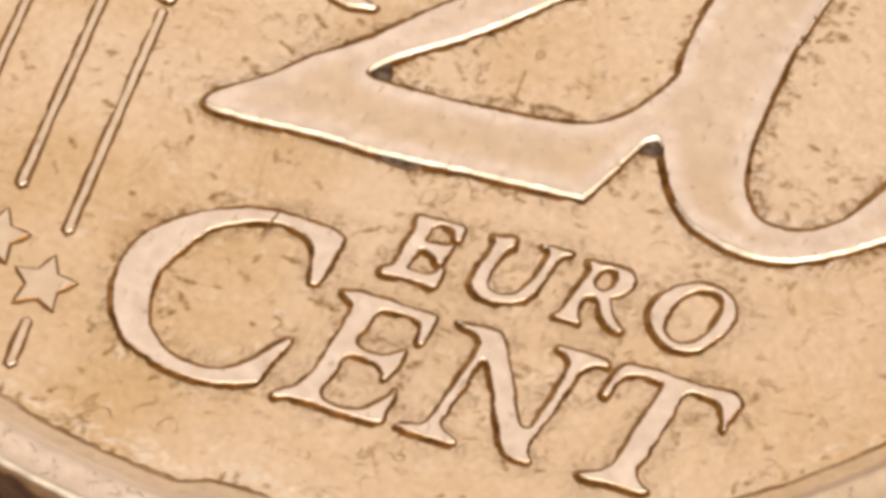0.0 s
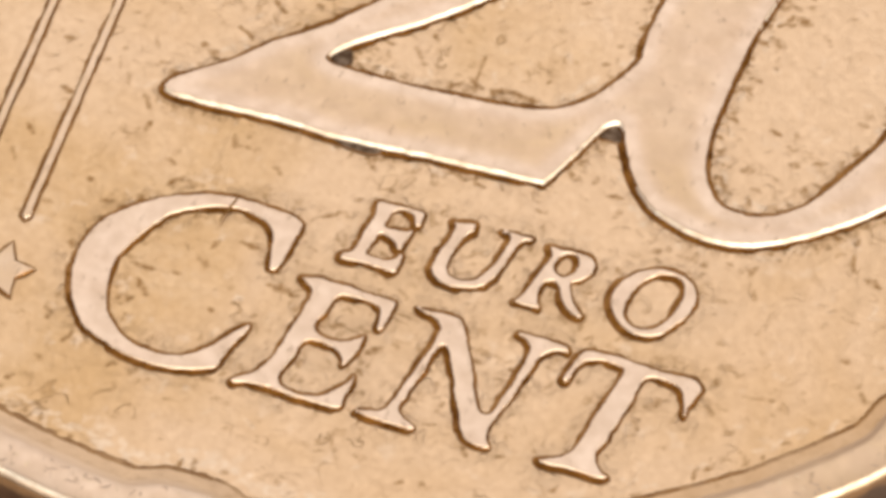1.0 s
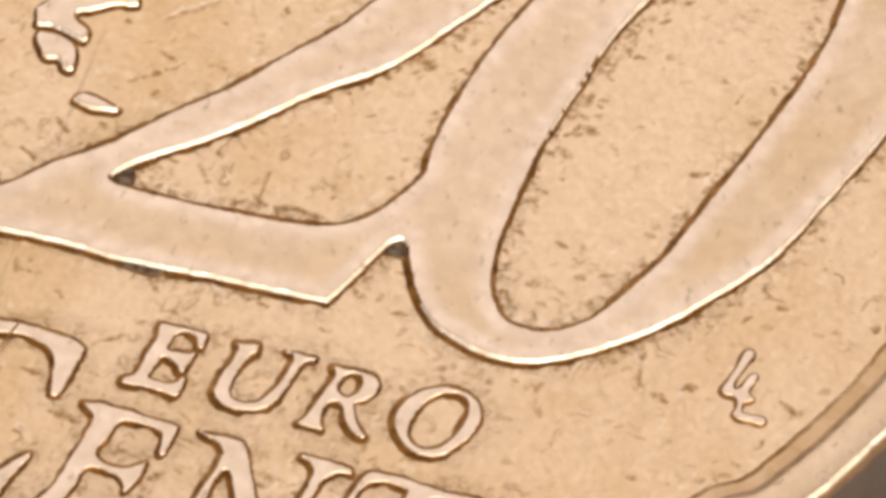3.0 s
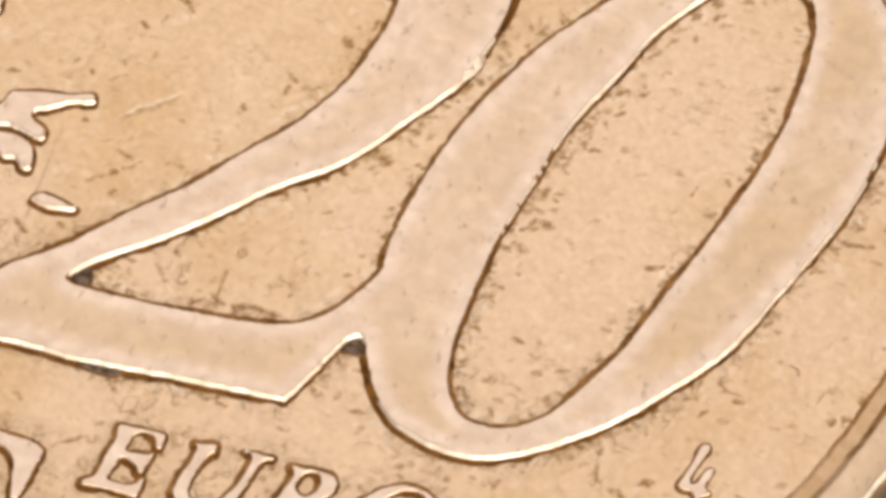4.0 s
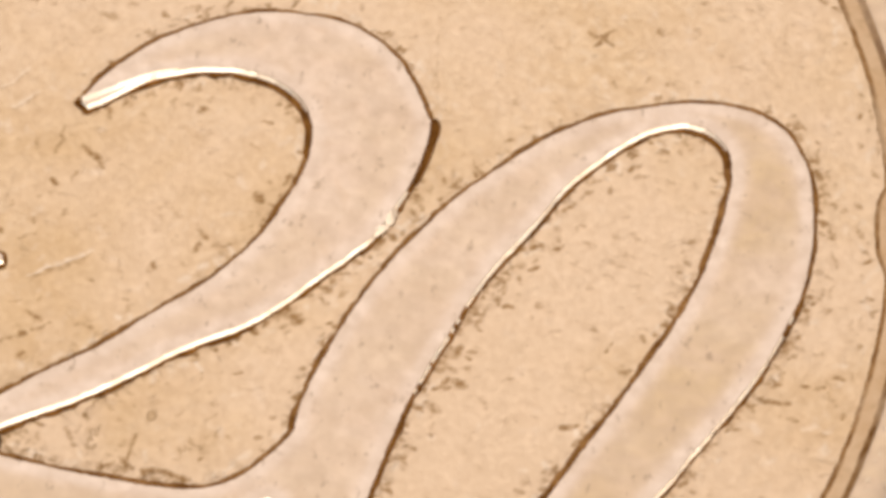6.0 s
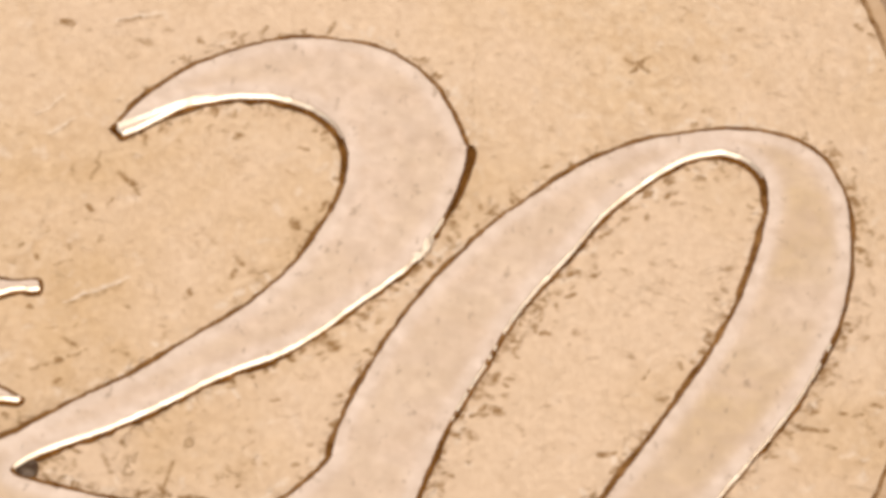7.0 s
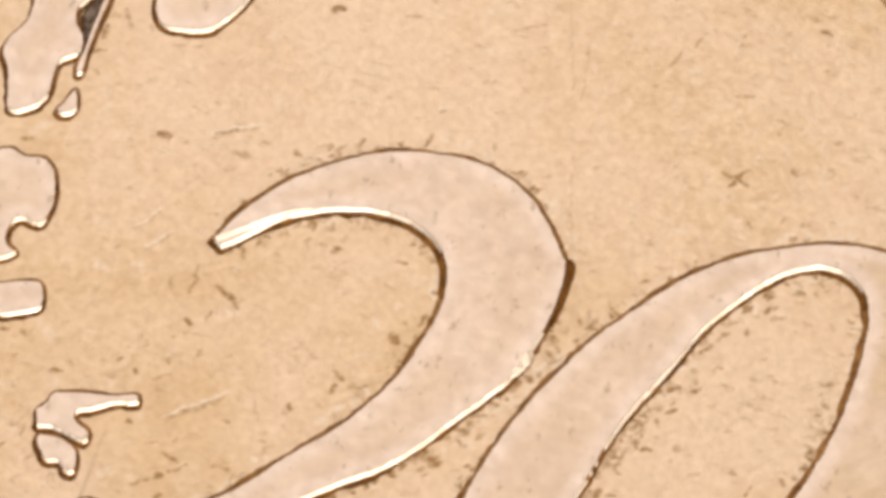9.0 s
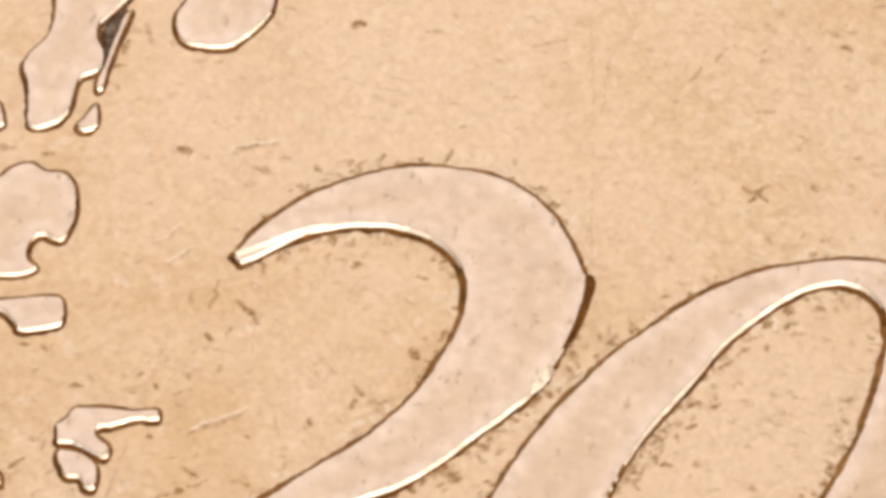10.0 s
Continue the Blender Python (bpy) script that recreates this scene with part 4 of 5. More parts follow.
SMUDGE_D = [
    (-2.15, -9.71, -2.49, -9.90, 0.038, 0.45), (-2.61, -9.97, -2.47, -9.86, 0.046, 0.45), (1.37, -8.13, 1.48, -8.18, 0.046, 0.35),
    (1.46, -7.84, 1.57, -7.72, 0.062, 0.35), (-0.05, -7.26, 0.18, -7.26, 0.069, 0.35), (0.08, -7.30, 0.34, -7.29, 0.046, 0.35),
    (1.42, -9.15, 1.58, -9.45, 0.046, 0.45), (2.43, -8.64, 2.57, -8.61, 0.031, 0.35), (3.40, -8.78, 3.54, -8.76, 0.031, 0.35),
    (2.38, -9.48, 2.45, -9.48, 0.046, 0.35), (2.64, -9.40, 2.70, -9.41, 0.046, 0.20), (2.74, -7.54, 2.81, -7.57, 0.038, 0.35),
    (5.05, -5.37, 5.09, -5.31, 0.062, 0.35), (5.78, -5.52, 5.85, -5.65, 0.046, 0.35), (6.77, -5.57, 6.88, -5.52, 0.046, 0.45),
    (6.23, -7.03, 6.48, -7.01, 0.046, 0.45),
]
SMUDGE_E = [
    (6.21, -6.56, 6.28, -6.51, 0.038, 0.45), (4.08, -6.88, 4.14, -6.98, 0.046, 0.35), (4.99, -7.55, 5.14, -7.48, 0.069, 0.35),
    (4.89, -7.80, 4.99, -7.89, 0.046, 0.45), (4.89, -8.05, 4.95, -7.99, 0.046, 0.45), (6.29, -7.87, 6.42, -7.95, 0.038, 0.45),
    (4.69, -5.31, 4.96, -5.33, 0.046, 0.45), (-1.47, -0.49, -1.44, -0.41, 0.046, 0.35), (-1.20, -0.58, -1.15, -0.61, 0.062, 0.35),
    (-0.86, -0.26, -0.81, -0.34, 0.038, 0.45), (-0.94, -0.61, -0.74, -0.51, 0.031, 0.45), (-0.50, -0.17, -0.51, -0.03, 0.031, 0.45),
    (-1.23, -0.22, -1.17, -0.06, 0.031, 0.45), (0.89, -0.71, 0.92, -0.58, 0.054, 0.35), (1.37, -0.28, 1.39, -0.09, 0.046, 0.35),
    (1.34, 0.08, 1.46, -0.01, 0.046, 0.35),
]
SMUDGE_F = [
    (0.43, -0.62, 0.60, -0.90, 0.038, 0.45), (1.56, -0.14, 1.83, 0.02, 0.038, 0.45), (-0.46, -2.04, -0.40, -2.00, 0.062, 0.20),
    (-0.38, -2.34, -0.31, -2.27, 0.054, 0.35), (-0.74, -1.57, -0.62, -1.53, 0.031, 0.45), (-1.07, -1.29, -1.02, -1.32, 0.046, 0.35),
    (1.64, 1.93, 1.77, 1.94, 0.046, 0.35), (3.71, 0.64, 3.83, 0.58, 0.062, 0.35), (4.18, 1.64, 4.24, 1.56, 0.046, 0.35),
    (3.89, 0.66, 3.94, 0.72, 0.046, 0.35), (1.78, -1.75, 1.88, -1.83, 0.077, 0.20), (1.95, -1.62, 2.08, -1.66, 0.054, 0.35),
    (3.49, 0.28, 3.62, 0.22, 0.046, 0.35), (2.62, -0.94, 2.79, -0.81, 0.108, 0.20), (2.47, -1.08, 2.63, -0.95, 0.108, 0.20),
    (3.60, 0.44, 3.68, 0.51, 0.092, 0.20),
]
SMUDGE_G = [
    (3.14, -0.50, 3.29, -0.60, 0.031, 0.35), (2.91, -0.49, 3.05, -0.53, 0.062, 0.35), (6.24, 2.30, 6.33, 2.39, 0.046, 0.35),
    (6.53, 2.35, 6.65, 2.48, 0.046, 0.35), (6.63, 2.28, 6.80, 2.35, 0.038, 0.45), (5.86, 1.55, 5.98, 1.67, 0.038, 0.35),
    (7.04, 2.32, 7.16, 2.31, 0.046, 0.45), (7.53, 1.48, 7.67, 1.50, 0.046, 0.35), (7.56, 1.19, 7.67, 1.13, 0.038, 0.35),
    (7.55, 0.52, 7.67, 0.42, 0.046, 0.20), (7.32, -0.04, 7.42, -0.15, 0.038, 0.35), (6.93, -0.41, 7.01, -0.30, 0.031, 0.35),
    (6.82, 2.71, 6.97, 2.73, 0.038, 0.45), (5.68, 0.53, 5.78, 0.59, 0.054, 0.35), (5.41, 0.28, 5.46, 0.38, 0.038, 0.35),
    (5.50, -0.06, 5.62, -0.05, 0.054, 0.35),
]
SMUDGE_H = [
    (5.31, 0.07, 5.43, -0.08, 0.038, 0.35), (5.33, -0.52, 5.20, -0.46, 0.038, 0.35), (5.14, -0.79, 5.10, -0.91, 0.062, 0.35),
    (5.23, -0.86, 5.34, -0.85, 0.046, 0.35), (5.11, -1.16, 5.18, -1.19, 0.046, 0.35), (5.22, -0.95, 5.30, -0.97, 0.046, 0.35),
    (5.66, -1.55, 5.71, -1.62, 0.046, 0.45), (4.97, -1.51, 5.16, -1.41, 0.062, 0.35), (4.92, -1.75, 5.13, -1.82, 0.077, 0.45),
    (5.81, -1.15, 5.90, -1.13, 0.038, 0.45), (4.85, -2.43, 5.00, -2.43, 0.046, 0.35), (4.77, -2.54, 4.86, -2.60, 0.038, 0.35),
    (5.32, -3.13, 5.43, -3.14, 0.062, 0.35), (5.33, -4.20, 5.39, -4.30, 0.046, 0.35), (5.55, -3.80, 5.63, -3.84, 0.046, 0.45),
    (6.27, -3.48, 6.45, -3.31, 0.046, 0.35),
]
SMUDGE_I = [
    (6.41, -3.19, 6.50, -3.12, 0.046, 0.35), (5.94, -3.91, 6.04, -3.97, 0.046, 0.45), (6.67, -1.68, 6.87, -1.59, 0.054, 0.35),
    (6.90, -1.84, 6.99, -1.77, 0.054, 0.35), (7.18, -0.66, 7.35, -0.61, 0.054, 0.35), (9.47, -0.28, 9.58, -0.27, 0.046, 0.35),
    (9.87, -0.08, 9.98, -0.07, 0.054, 0.35), (9.49, -0.80, 9.57, -0.83, 0.046, 0.35), (10.00, -1.54, 10.13, -1.47, 0.046, 0.45),
    (9.22, -2.23, 9.27, -2.13, 0.038, 0.45), (7.65, -3.41, 7.77, -3.43, 0.046, 0.35), (7.89, -3.61, 7.98, -3.52, 0.046, 0.35),
    (8.12, -3.63, 8.22, -3.63, 0.054, 0.35), (8.28, -3.29, 8.39, -3.28, 0.062, 0.35), (7.99, -3.03, 8.09, -3.13, 0.038, 0.45),
    (9.68, -3.17, 9.69, -3.30, 0.046, 0.35),
]
SMUDGE_J = [
    (9.48, -3.27, 9.55, -3.27, 0.062, 0.35), (9.82, -2.88, 9.94, -2.92, 0.108, 0.20), (9.83, -3.22, 9.89, -3.16, 0.062, 0.20),
    (9.53, -2.87, 9.54, -2.79, 0.038, 0.45), (8.65, -2.59, 8.71, -2.53, 0.038, 0.45), (8.34, -2.11, 8.43, -2.03, 0.054, 0.35),
    (8.45, -1.94, 8.50, -1.88, 0.046, 0.35), (8.53, -1.54, 8.67, -1.37, 0.062, 0.45), (8.73, -1.18, 8.82, -1.07, 0.062, 0.35),
    (8.88, 2.94, 8.96, 2.89, 0.092, 0.20), (8.48, 3.45, 8.54, 3.37, 0.077, 0.20), (9.43, 1.75, 9.52, 1.54, 0.038, 0.45),
    (9.55, 1.27, 9.52, 1.08, 0.038, 0.45), (9.54, 0.82, 9.59, 0.92, 0.038, 0.45), (1.99, -1.98, 2.05, -2.15, 0.038, 0.45),
    (2.42, -1.89, 2.50, -1.87, 0.038, 0.35),
]
SMUDGE_K = [
    (1.48, -3.27, 1.48, -3.10, 0.046, 0.35), (0.56, -3.25, 0.78, -3.46, 0.046, 0.45), (0.76, -2.93, 0.82, -3.01, 0.054, 0.35),
    (0.37, -3.04, 0.55, -3.12, 0.038, 0.45), (2.07, -3.16, 2.13, -3.28, 0.038, 0.45), (2.35, -3.26, 2.40, -3.19, 0.038, 0.35),
    (0.34, -6.00, 0.50, -5.91, 0.038, 0.45), (1.89, -5.46, 1.96, -5.47, 0.038, 0.45), (2.84, -5.16, 2.95, -5.18, 0.038, 0.45),
    (-3.29, 4.70, -3.28, 4.46, 0.069, 0.35), (-3.37, 4.24, -3.17, 4.27, 0.038, 0.35), (-3.26, 3.92, -3.14, 3.90, 0.031, 0.35),
    (-3.84, 2.61, -3.69, 2.63, 0.046, 0.35), (-4.44, 2.60, -4.24, 2.60, 0.077, 0.45), (-1.30, 3.33, -1.06, 3.43, 0.031, 0.35),
    (-2.31, 4.60, -2.14, 4.60, 0.038, 0.45),
]
SMUDGE_L = [
    (-2.03, 4.62, -1.89, 4.68, 0.038, 0.45), (-2.96, 4.73, -3.13, 4.99, 0.062, 0.45), (-2.73, 4.79, -2.67, 4.71, 0.046, 0.45),
    (-0.63, 2.33, -0.48, 2.42, 0.046, 0.35), (0.63, 5.84, 0.82, 5.86, 0.031, 0.45), (1.46, 3.79, 1.51, 4.02, 0.038, 0.35),
    (1.53, 4.38, 1.62, 4.46, 0.038, 0.45), (2.39, 3.70, 2.44, 3.75, 0.077, 0.20), (3.23, 3.79, 3.17, 3.71, 0.038, 0.45),
    (2.12, 5.95, 2.50, 6.17, 0.031, 0.45), (4.32, 5.89, 4.41, 6.16, 0.038, 0.45), (4.58, 6.25, 4.66, 6.57, 0.038, 0.45),
    (3.77, 5.27, 3.86, 5.39, 0.038, 0.45), (5.32, 5.66, 5.55, 5.67, 0.046, 0.45), (6.35, 4.64, 6.42, 4.61, 0.069, 0.35),
    (5.94, 5.39, 6.06, 5.37, 0.038, 0.45),
]
SMUDGE_M = [
    (6.42, 3.90, 6.40, 3.81, 0.038, 0.45), (5.97, 3.69, 6.03, 3.62, 0.038, 0.45), (-2.82, -0.77, -2.77, -0.69, 0.054, 0.35),
    (-2.29, -0.83, -2.11, -0.80, 0.046, 0.35), (-2.10, -0.63, -2.02, -0.70, 0.038, 0.45), (-2.64, -2.21, -2.53, -2.09, 0.062, 0.20),
    (-0.37, 0.86, -0.16, 0.69, 0.031, 0.35), (-1.18, 0.93, -1.10, 0.72, 0.038, 0.45), (-0.53, 0.36, -0.50, 0.56, 0.038, 0.45),
    (0.12, -0.98, 0.21, -1.00, 0.038, 0.45), (-0.36, -1.39, -0.38, -1.47, 0.038, 0.45), (-0.34, -1.94, -0.08, -1.78, 0.031, 0.35),
    (-1.16, -2.26, -1.06, -2.19, 0.031, 0.45), (-0.51, 1.29, -0.36, 1.31, 0.038, 0.45), (-2.85, -0.33, -2.75, -0.39, 0.038, 0.35),
    (-3.19, -0.37, -3.04, -0.36, 0.038, 0.35),
]
SMUDGE_N = [
    (-1.81, -2.21, -1.76, -2.07, 0.038, 0.45), (0.77, 1.85, 0.83, 1.93, 0.062, 0.35), (1.54, 1.54, 1.73, 1.50, 0.038, 0.45),
    (1.87, 2.23, 1.93, 2.29, 0.046, 0.35), (1.84, 0.20, 1.94, 0.25, 0.038, 0.45), (5.62, 0.87, 5.72, 0.94, 0.069, 0.35),
    (5.88, 0.89, 6.00, 1.01, 0.054, 0.35), (6.09, 1.26, 6.17, 1.37, 0.038, 0.45), (5.08, -0.25, 5.17, -0.15, 0.046, 0.35),
    (5.91, 0.05, 5.98, 0.06, 0.062, 0.35),
]
SMUDGES = SMUDGE_A + SMUDGE_B + SMUDGE_C + SMUDGE_D + SMUDGE_E + SMUDGE_F + SMUDGE_G + SMUDGE_H + SMUDGE_I + SMUDGE_J + SMUDGE_K + SMUDGE_L + SMUDGE_M + SMUDGE_N

# bright nicks on the rubbed edges of the two
NICKS = [
    (3.68, 0.74, 3.77, 0.96, 0.058), (3.53, 0.51, 3.72, 0.72, 0.050),
]


MARKS = MARKS_A + MARKS_B + MARKS_C + MARKS_D


def over_letter(x, y, tone):
    """The one mark that crosses a letter, the nick in the large C."""
    return -0.9 < x < -0.8 and -6.2 < y < -6.0 and tone < 0.2


def dirt_strokes():
    """All the crumbs, cracks and flecks of dirt on the field: x0, y0, x1, y1, width, depth."""
    rng = random.Random(23)
    # fresh scratches also get a dark stroke, for the shade along their lower side
    out = [(x0, y0, x1, y1, width * 1.25, min(1.0, 1.15 - 0.8 * tone)) for x0, y0, x1, y1, width, tone in MARKS if width > 0.03 and not over_letter(x0, y0, tone)]
    out += [(x0, y0, x1, y1, 0.03, 0.3) for x0, y0, x1, y1, width, tone in MARKS if width <= 0.03]
    out += [(x0, y0, x1, y1, width * 1.1, 1.0 if tone < 0.3 else 0.8 if tone < 0.4 else 0.5) for x0, y0, x1, y1, width, tone in SMUDGES]

    def lay(x, y, angle, length, width, depth):
        out.append((x, y, x + length * math.cos(angle), y + length * math.sin(angle), width, depth))

    def rootlet(x, y, angle, length, width, depth):
        """A little branching crack of dirt."""
        lay(x, y, angle, length, width, depth)
        for _ in range(rng.randint(0, 3)):
            f = rng.uniform(0.1, 0.9)
            lay(x + f * length * math.cos(angle), y + f * length * math.sin(angle), angle + rng.choice((-1, 1)) * rng.uniform(0.4, 1.3), length * rng.uniform(0.3, 0.7), width * 0.85, depth * 0.9)

    for _ in range(1250):
        r, a = 10.2 * math.sqrt(rng.random()), rng.uniform(0, 2 * math.pi)
        x, y = r * math.cos(a), r * math.sin(a)
        if rng.random() < 0.42 + 0.9 * noise.noise(Vector((x * 0.55, y * 0.55, 2.0))) - 0.06 * y - (0.5 if y < -8.7 and x < 4.0 else 0.0):
            lay(x, y, rng.gauss(0.25, 0.9), rng.uniform(0.03, 0.14) * (1.6 if rng.random() < 0.12 else 1.0), rng.uniform(0.03, 0.07), rng.uniform(0.10, 0.42) * (1.5 if rng.random() < 0.1 else 1.0))
    for loop, sign in ((turned(numeral_outline), 1.0), (turned(zero_eye), -1.0)):
        for (x, y), (nx, ny) in zip(loop, outward(loop)):
            # thickest where the numeral's edge faces down and to the right
            lee = 0.5 * sign * nx - 0.5 * sign * ny
            dense = 0.10 + 0.22 * max(0.0, lee) + 0.5 * noise.noise(Vector((x * 0.9, y * 0.9, 6.0)))
            if rng.random() < dense:
                rootlet(x + sign * nx * 0.02, y + sign * ny * 0.02, math.atan2(sign * ny, sign * nx) + rng.gauss(0, 0.6), rng.uniform(0.05, 0.2), rng.uniform(0.025, 0.055), rng.uniform(0.4, 0.95))
            if rng.random() < 1.3 * dense:
                far = abs(rng.gauss(0, 0.16)) + 0.03
                lay(x + sign * nx * far, y + sign * ny * far, rng.uniform(0, 6.28), rng.uniform(0.03, 0.13), rng.uniform(0.03, 0.07), rng.uniform(0.25, 0.75))
    for points in (BIG_C, BIG_E, BIG_N, BIG_T, SMALL_E, SMALL_U, SMALL_R, SMALL_O):
        loop = turned(spline(points, True, 0.05))
        for (x, y), (nx, ny) in zip(loop, outward(loop)):
            if rng.random() < 0.3:
                far = abs(rng.gauss(0, 0.10)) + 0.03
                lay(x + nx * far, y + ny * far, rng.uniform(0, 2 * math.pi), rng.uniform(0.04, 0.14), rng.uniform(0.03, 0.07), rng.uniform(0.2, 0.7))
    for _ in range(170):
        # crumbs along the foot of the rim
        a = radians(rng.uniform(-150, 80))
        r = rng.gauss(10.2, 0.10) - 0.17 * dent(a)
        lay(r * math.cos(a), r * math.sin(a), a + math.pi / 2 + rng.gauss(0, 1.0), rng.uniform(0.04, 0.16), rng.uniform(0.03, 0.06), rng.uniform(0.3, 0.8))
    return out


def rubbed_strokes():
    """Small bright spots where the field has been rubbed: along the edges of the relief and scattered over it."""
    rng = random.Random(41)
    # the lit edge of each fresh scratch, painted as a pale stroke above it
    out = [(x0 - 0.01, y0 + 0.05, x1 - 0.01, y1 + 0.05, 1.1 * width, 0.9) for x0, y0, x1, y1, width, tone in MARKS if tone >= 0.7 and width > 0.03]

    def lay(x, y, angle, length, width, depth):
        out.append((x, y, x + length * math.cos(angle), y + length * math.sin(angle), width, depth))

    for loop, sign in ((turned(numeral_outline), 1.0), (turned(zero_eye), -1.0)):
        for (x, y), (nx, ny) in zip(loop, outward(loop)):
            if rng.random() < 0.12 + 0.5 * noise.noise(Vector((x * 0.8, y * 0.8, 12.0))):
                far = rng.uniform(0.07, 0.2)
                lay(x + sign * nx * far, y + sign * ny * far, math.atan2(nx, -ny) + rng.gauss(0, 0.7), rng.uniform(0.03, 0.15), rng.uniform(0.03, 0.075), rng.uniform(0.35, 0.9))
    for _ in range(700):
        r, a = 10.1 * math.sqrt(rng.random()), rng.uniform(0, 2 * math.pi)
        x, y = r * math.cos(a), r * math.sin(a)
        if rng.random() < 0.45 + 0.9 * noise.noise(Vector((x * 0.5, y * 0.5, 15.0))):
            lay(x, y, rng.gauss(0.3, 0.8), rng.uniform(0.03, 0.2), rng.uniform(0.03, 0.08), rng.uniform(0.2, 0.65))
    for _ in range(120):
        # along the foot of the rim
        a = radians(rng.uniform(-150, 80))
        r = rng.gauss(10.1, 0.07) - 0.17 * dent(a)
        lay(r * math.cos(a), r * math.sin(a), a + math.pi / 2 + rng.gauss(0, 0.5), rng.uniform(0.05, 0.2), rng.uniform(0.03, 0.07), rng.uniform(0.3, 0.8))
    for _ in range(110):
        # a crumbled pale border where the rim is softest
        a = radians(rng.uniform(-128, -84))
        r = rng.gauss(10.12, 0.05) - 0.17 * dent(a)
        lay(r * math.cos(a), r * math.sin(a), a + math.pi / 2 + rng.gauss(0, 0.4), rng.uniform(0.08, 0.25), rng.uniform(0.04, 0.08), rng.uniform(0.4, 0.9))
    return out


def coin_field():
    """The field, a disc with the slight waviness of a struck and handled surface, pitted where dirt has lodged."""
    step, reach = 0.03, 10.36
    n = int(reach / step) + 1
    ax = np.arange(-n, n + 1) * step
    gx, gy = np.meshgrid(ax, ax)
    rng = np.random.default_rng(5)

    def waves(cell):
        table = rng.normal(size=(400, 400))
        u, v = gx / cell + 400, gy / cell + 400
        iu, iv = u.astype(int), v.astype(int)
        fu, fv = u - iu, v - iv
        fu, fv = fu * fu * (3 - 2 * fu), fv * fv * (3 - 2 * fv)
        iu, iv = iu % 399, iv % 399
        return (table[iv, iu] * (1 - fu) + table[iv, iu + 1] * fu) * (1 - fv) + (table[iv + 1, iu] * (1 - fu) + table[iv + 1, iu + 1] * fu) * fv

    z = sum(0.6 * amount * waves(cell) for cell, amount in ((1.3, 0.006), (0.45, 0.0035), (0.17, 0.0028), (0.08, 0.0013)))
    # crooked, lumpy strokes of dirt
    bent_x, bent_y = gx + 0.016 * waves(0.09) + 0.012 * waves(0.2), gy + 0.016 * waves(0.09) + 0.012 * waves(0.2)
    lump = 1.0 + 0.3 * waves(0.055)
    mark, rubbed = np.zeros_like(gx), np.zeros_like(gx)
    for layer, (x0, y0, x1, y1, width, depth) in [(mark, q) for q in dirt_strokes()] + [(rubbed, q) for q in rubbed_strokes()]:
        room = 0.5 * math.hypot(x1 - x0, y1 - y0) + width + 0.08
        cx, cy = 0.5 * (x0 + x1), 0.5 * (y0 + y1)
        i0, i1 = int((cx - room) / step) + n, int((cx + room) / step) + n + 2
        j0, j1 = int((cy - room) / step) + n, int((cy + room) / step) + n + 2
        if min(i0, j0) < 0 or max(i1, j1) > 2 * n:
            continue
        px, py = bent_x[j0:j1, i0:i1] - x0, bent_y[j0:j1, i0:i1] - y0
        dx, dy = x1 - x0, y1 - y0
        f = np.clip((px * dx + py * dy) / max(dx * dx + dy * dy, 1e-9), 0, 1)
        gap = np.hypot(px - f * dx, py - f * dy) / (width * (0.65 + 0.35 * np.sin(np.pi * f)))
        value = depth * np.clip(1.25 - gap * 1.15, 0, 1) * np.clip(lump[j0:j1, i0:i1], 0.3, 1.5)
        layer[j0:j1, i0:i1] = np.maximum(layer[j0:j1, i0:i1], value)
    mark, rubbed = np.minimum(mark, 1.0), np.minimum(rubbed, 1.0)
    index = -np.ones(gx.shape, int)
    inside = np.hypot(gx, gy) < reach
    index[inside] = np.arange(inside.sum())
    z = np.minimum(z, 0.004) - 0.004 * mark
    verts = np.c_[gx[inside], gy[inside], FACE - 0.004 + z[inside]]
    quads = np.stack([index[:-1, :-1], index[:-1, 1:], index[1:, 1:], index[1:, :-1]], -1).reshape(-1, 4)
    quads = quads[(quads >= 0).all(1)]
    # patches of old dirt: thickest among the letters and round the numeral, worn away elsewhere
    soil = np.zeros(len(verts))
    letters = np.vstack([spline(p, True, 0.12) for p in (BIG_C, BIG_E, BIG_N, BIG_T, SMALL_E, SMALL_U, SMALL_R, SMALL_O)])
    near = {}
    for x, y in np.vstack([letters, numeral_outline[::3], zero_eye[::3]]):
        near.setdefault((int(x // 0.5), int(y // 0.5)), []).append((x, y))
    cells = {}
    for k, (x, y) in enumerate(verts[:, :2]):
        cells.setdefault((int(x // 0.5), int(y // 0.5)), []).append(k)
    for (cx, cy), members in cells.items():
        close = [p for i in (-1, 0, 1) for j in (-1, 0, 1) for p in near.get((cx + i, cy + j), ())]
        if close:
            spots = verts[members, :2]
            gap = np.sqrt(((spots[:, None] - np.array(close)[None]) ** 2).sum(2).min(1))
            for k, (x, y), g in zip(members, spots, gap):
                patch = noise.noise(Vector((x * 1.4, y * 1.4, 3.0))) + 0.8 * noise.noise(Vector((x * 5.0, y * 5.0, 5.0))) + 0.7 * noise.noise(Vector((x * 12.0, y * 12.0, 6.0)))
                soil[k] = max(0.0, min(1.0, (0.20 if y > -4.8 else 0.34) + 1.2 * patch)) * math.exp(-g / 0.2) * min(1.0, max(0.35, 0.35 - 0.3 * (y + 1.2)))
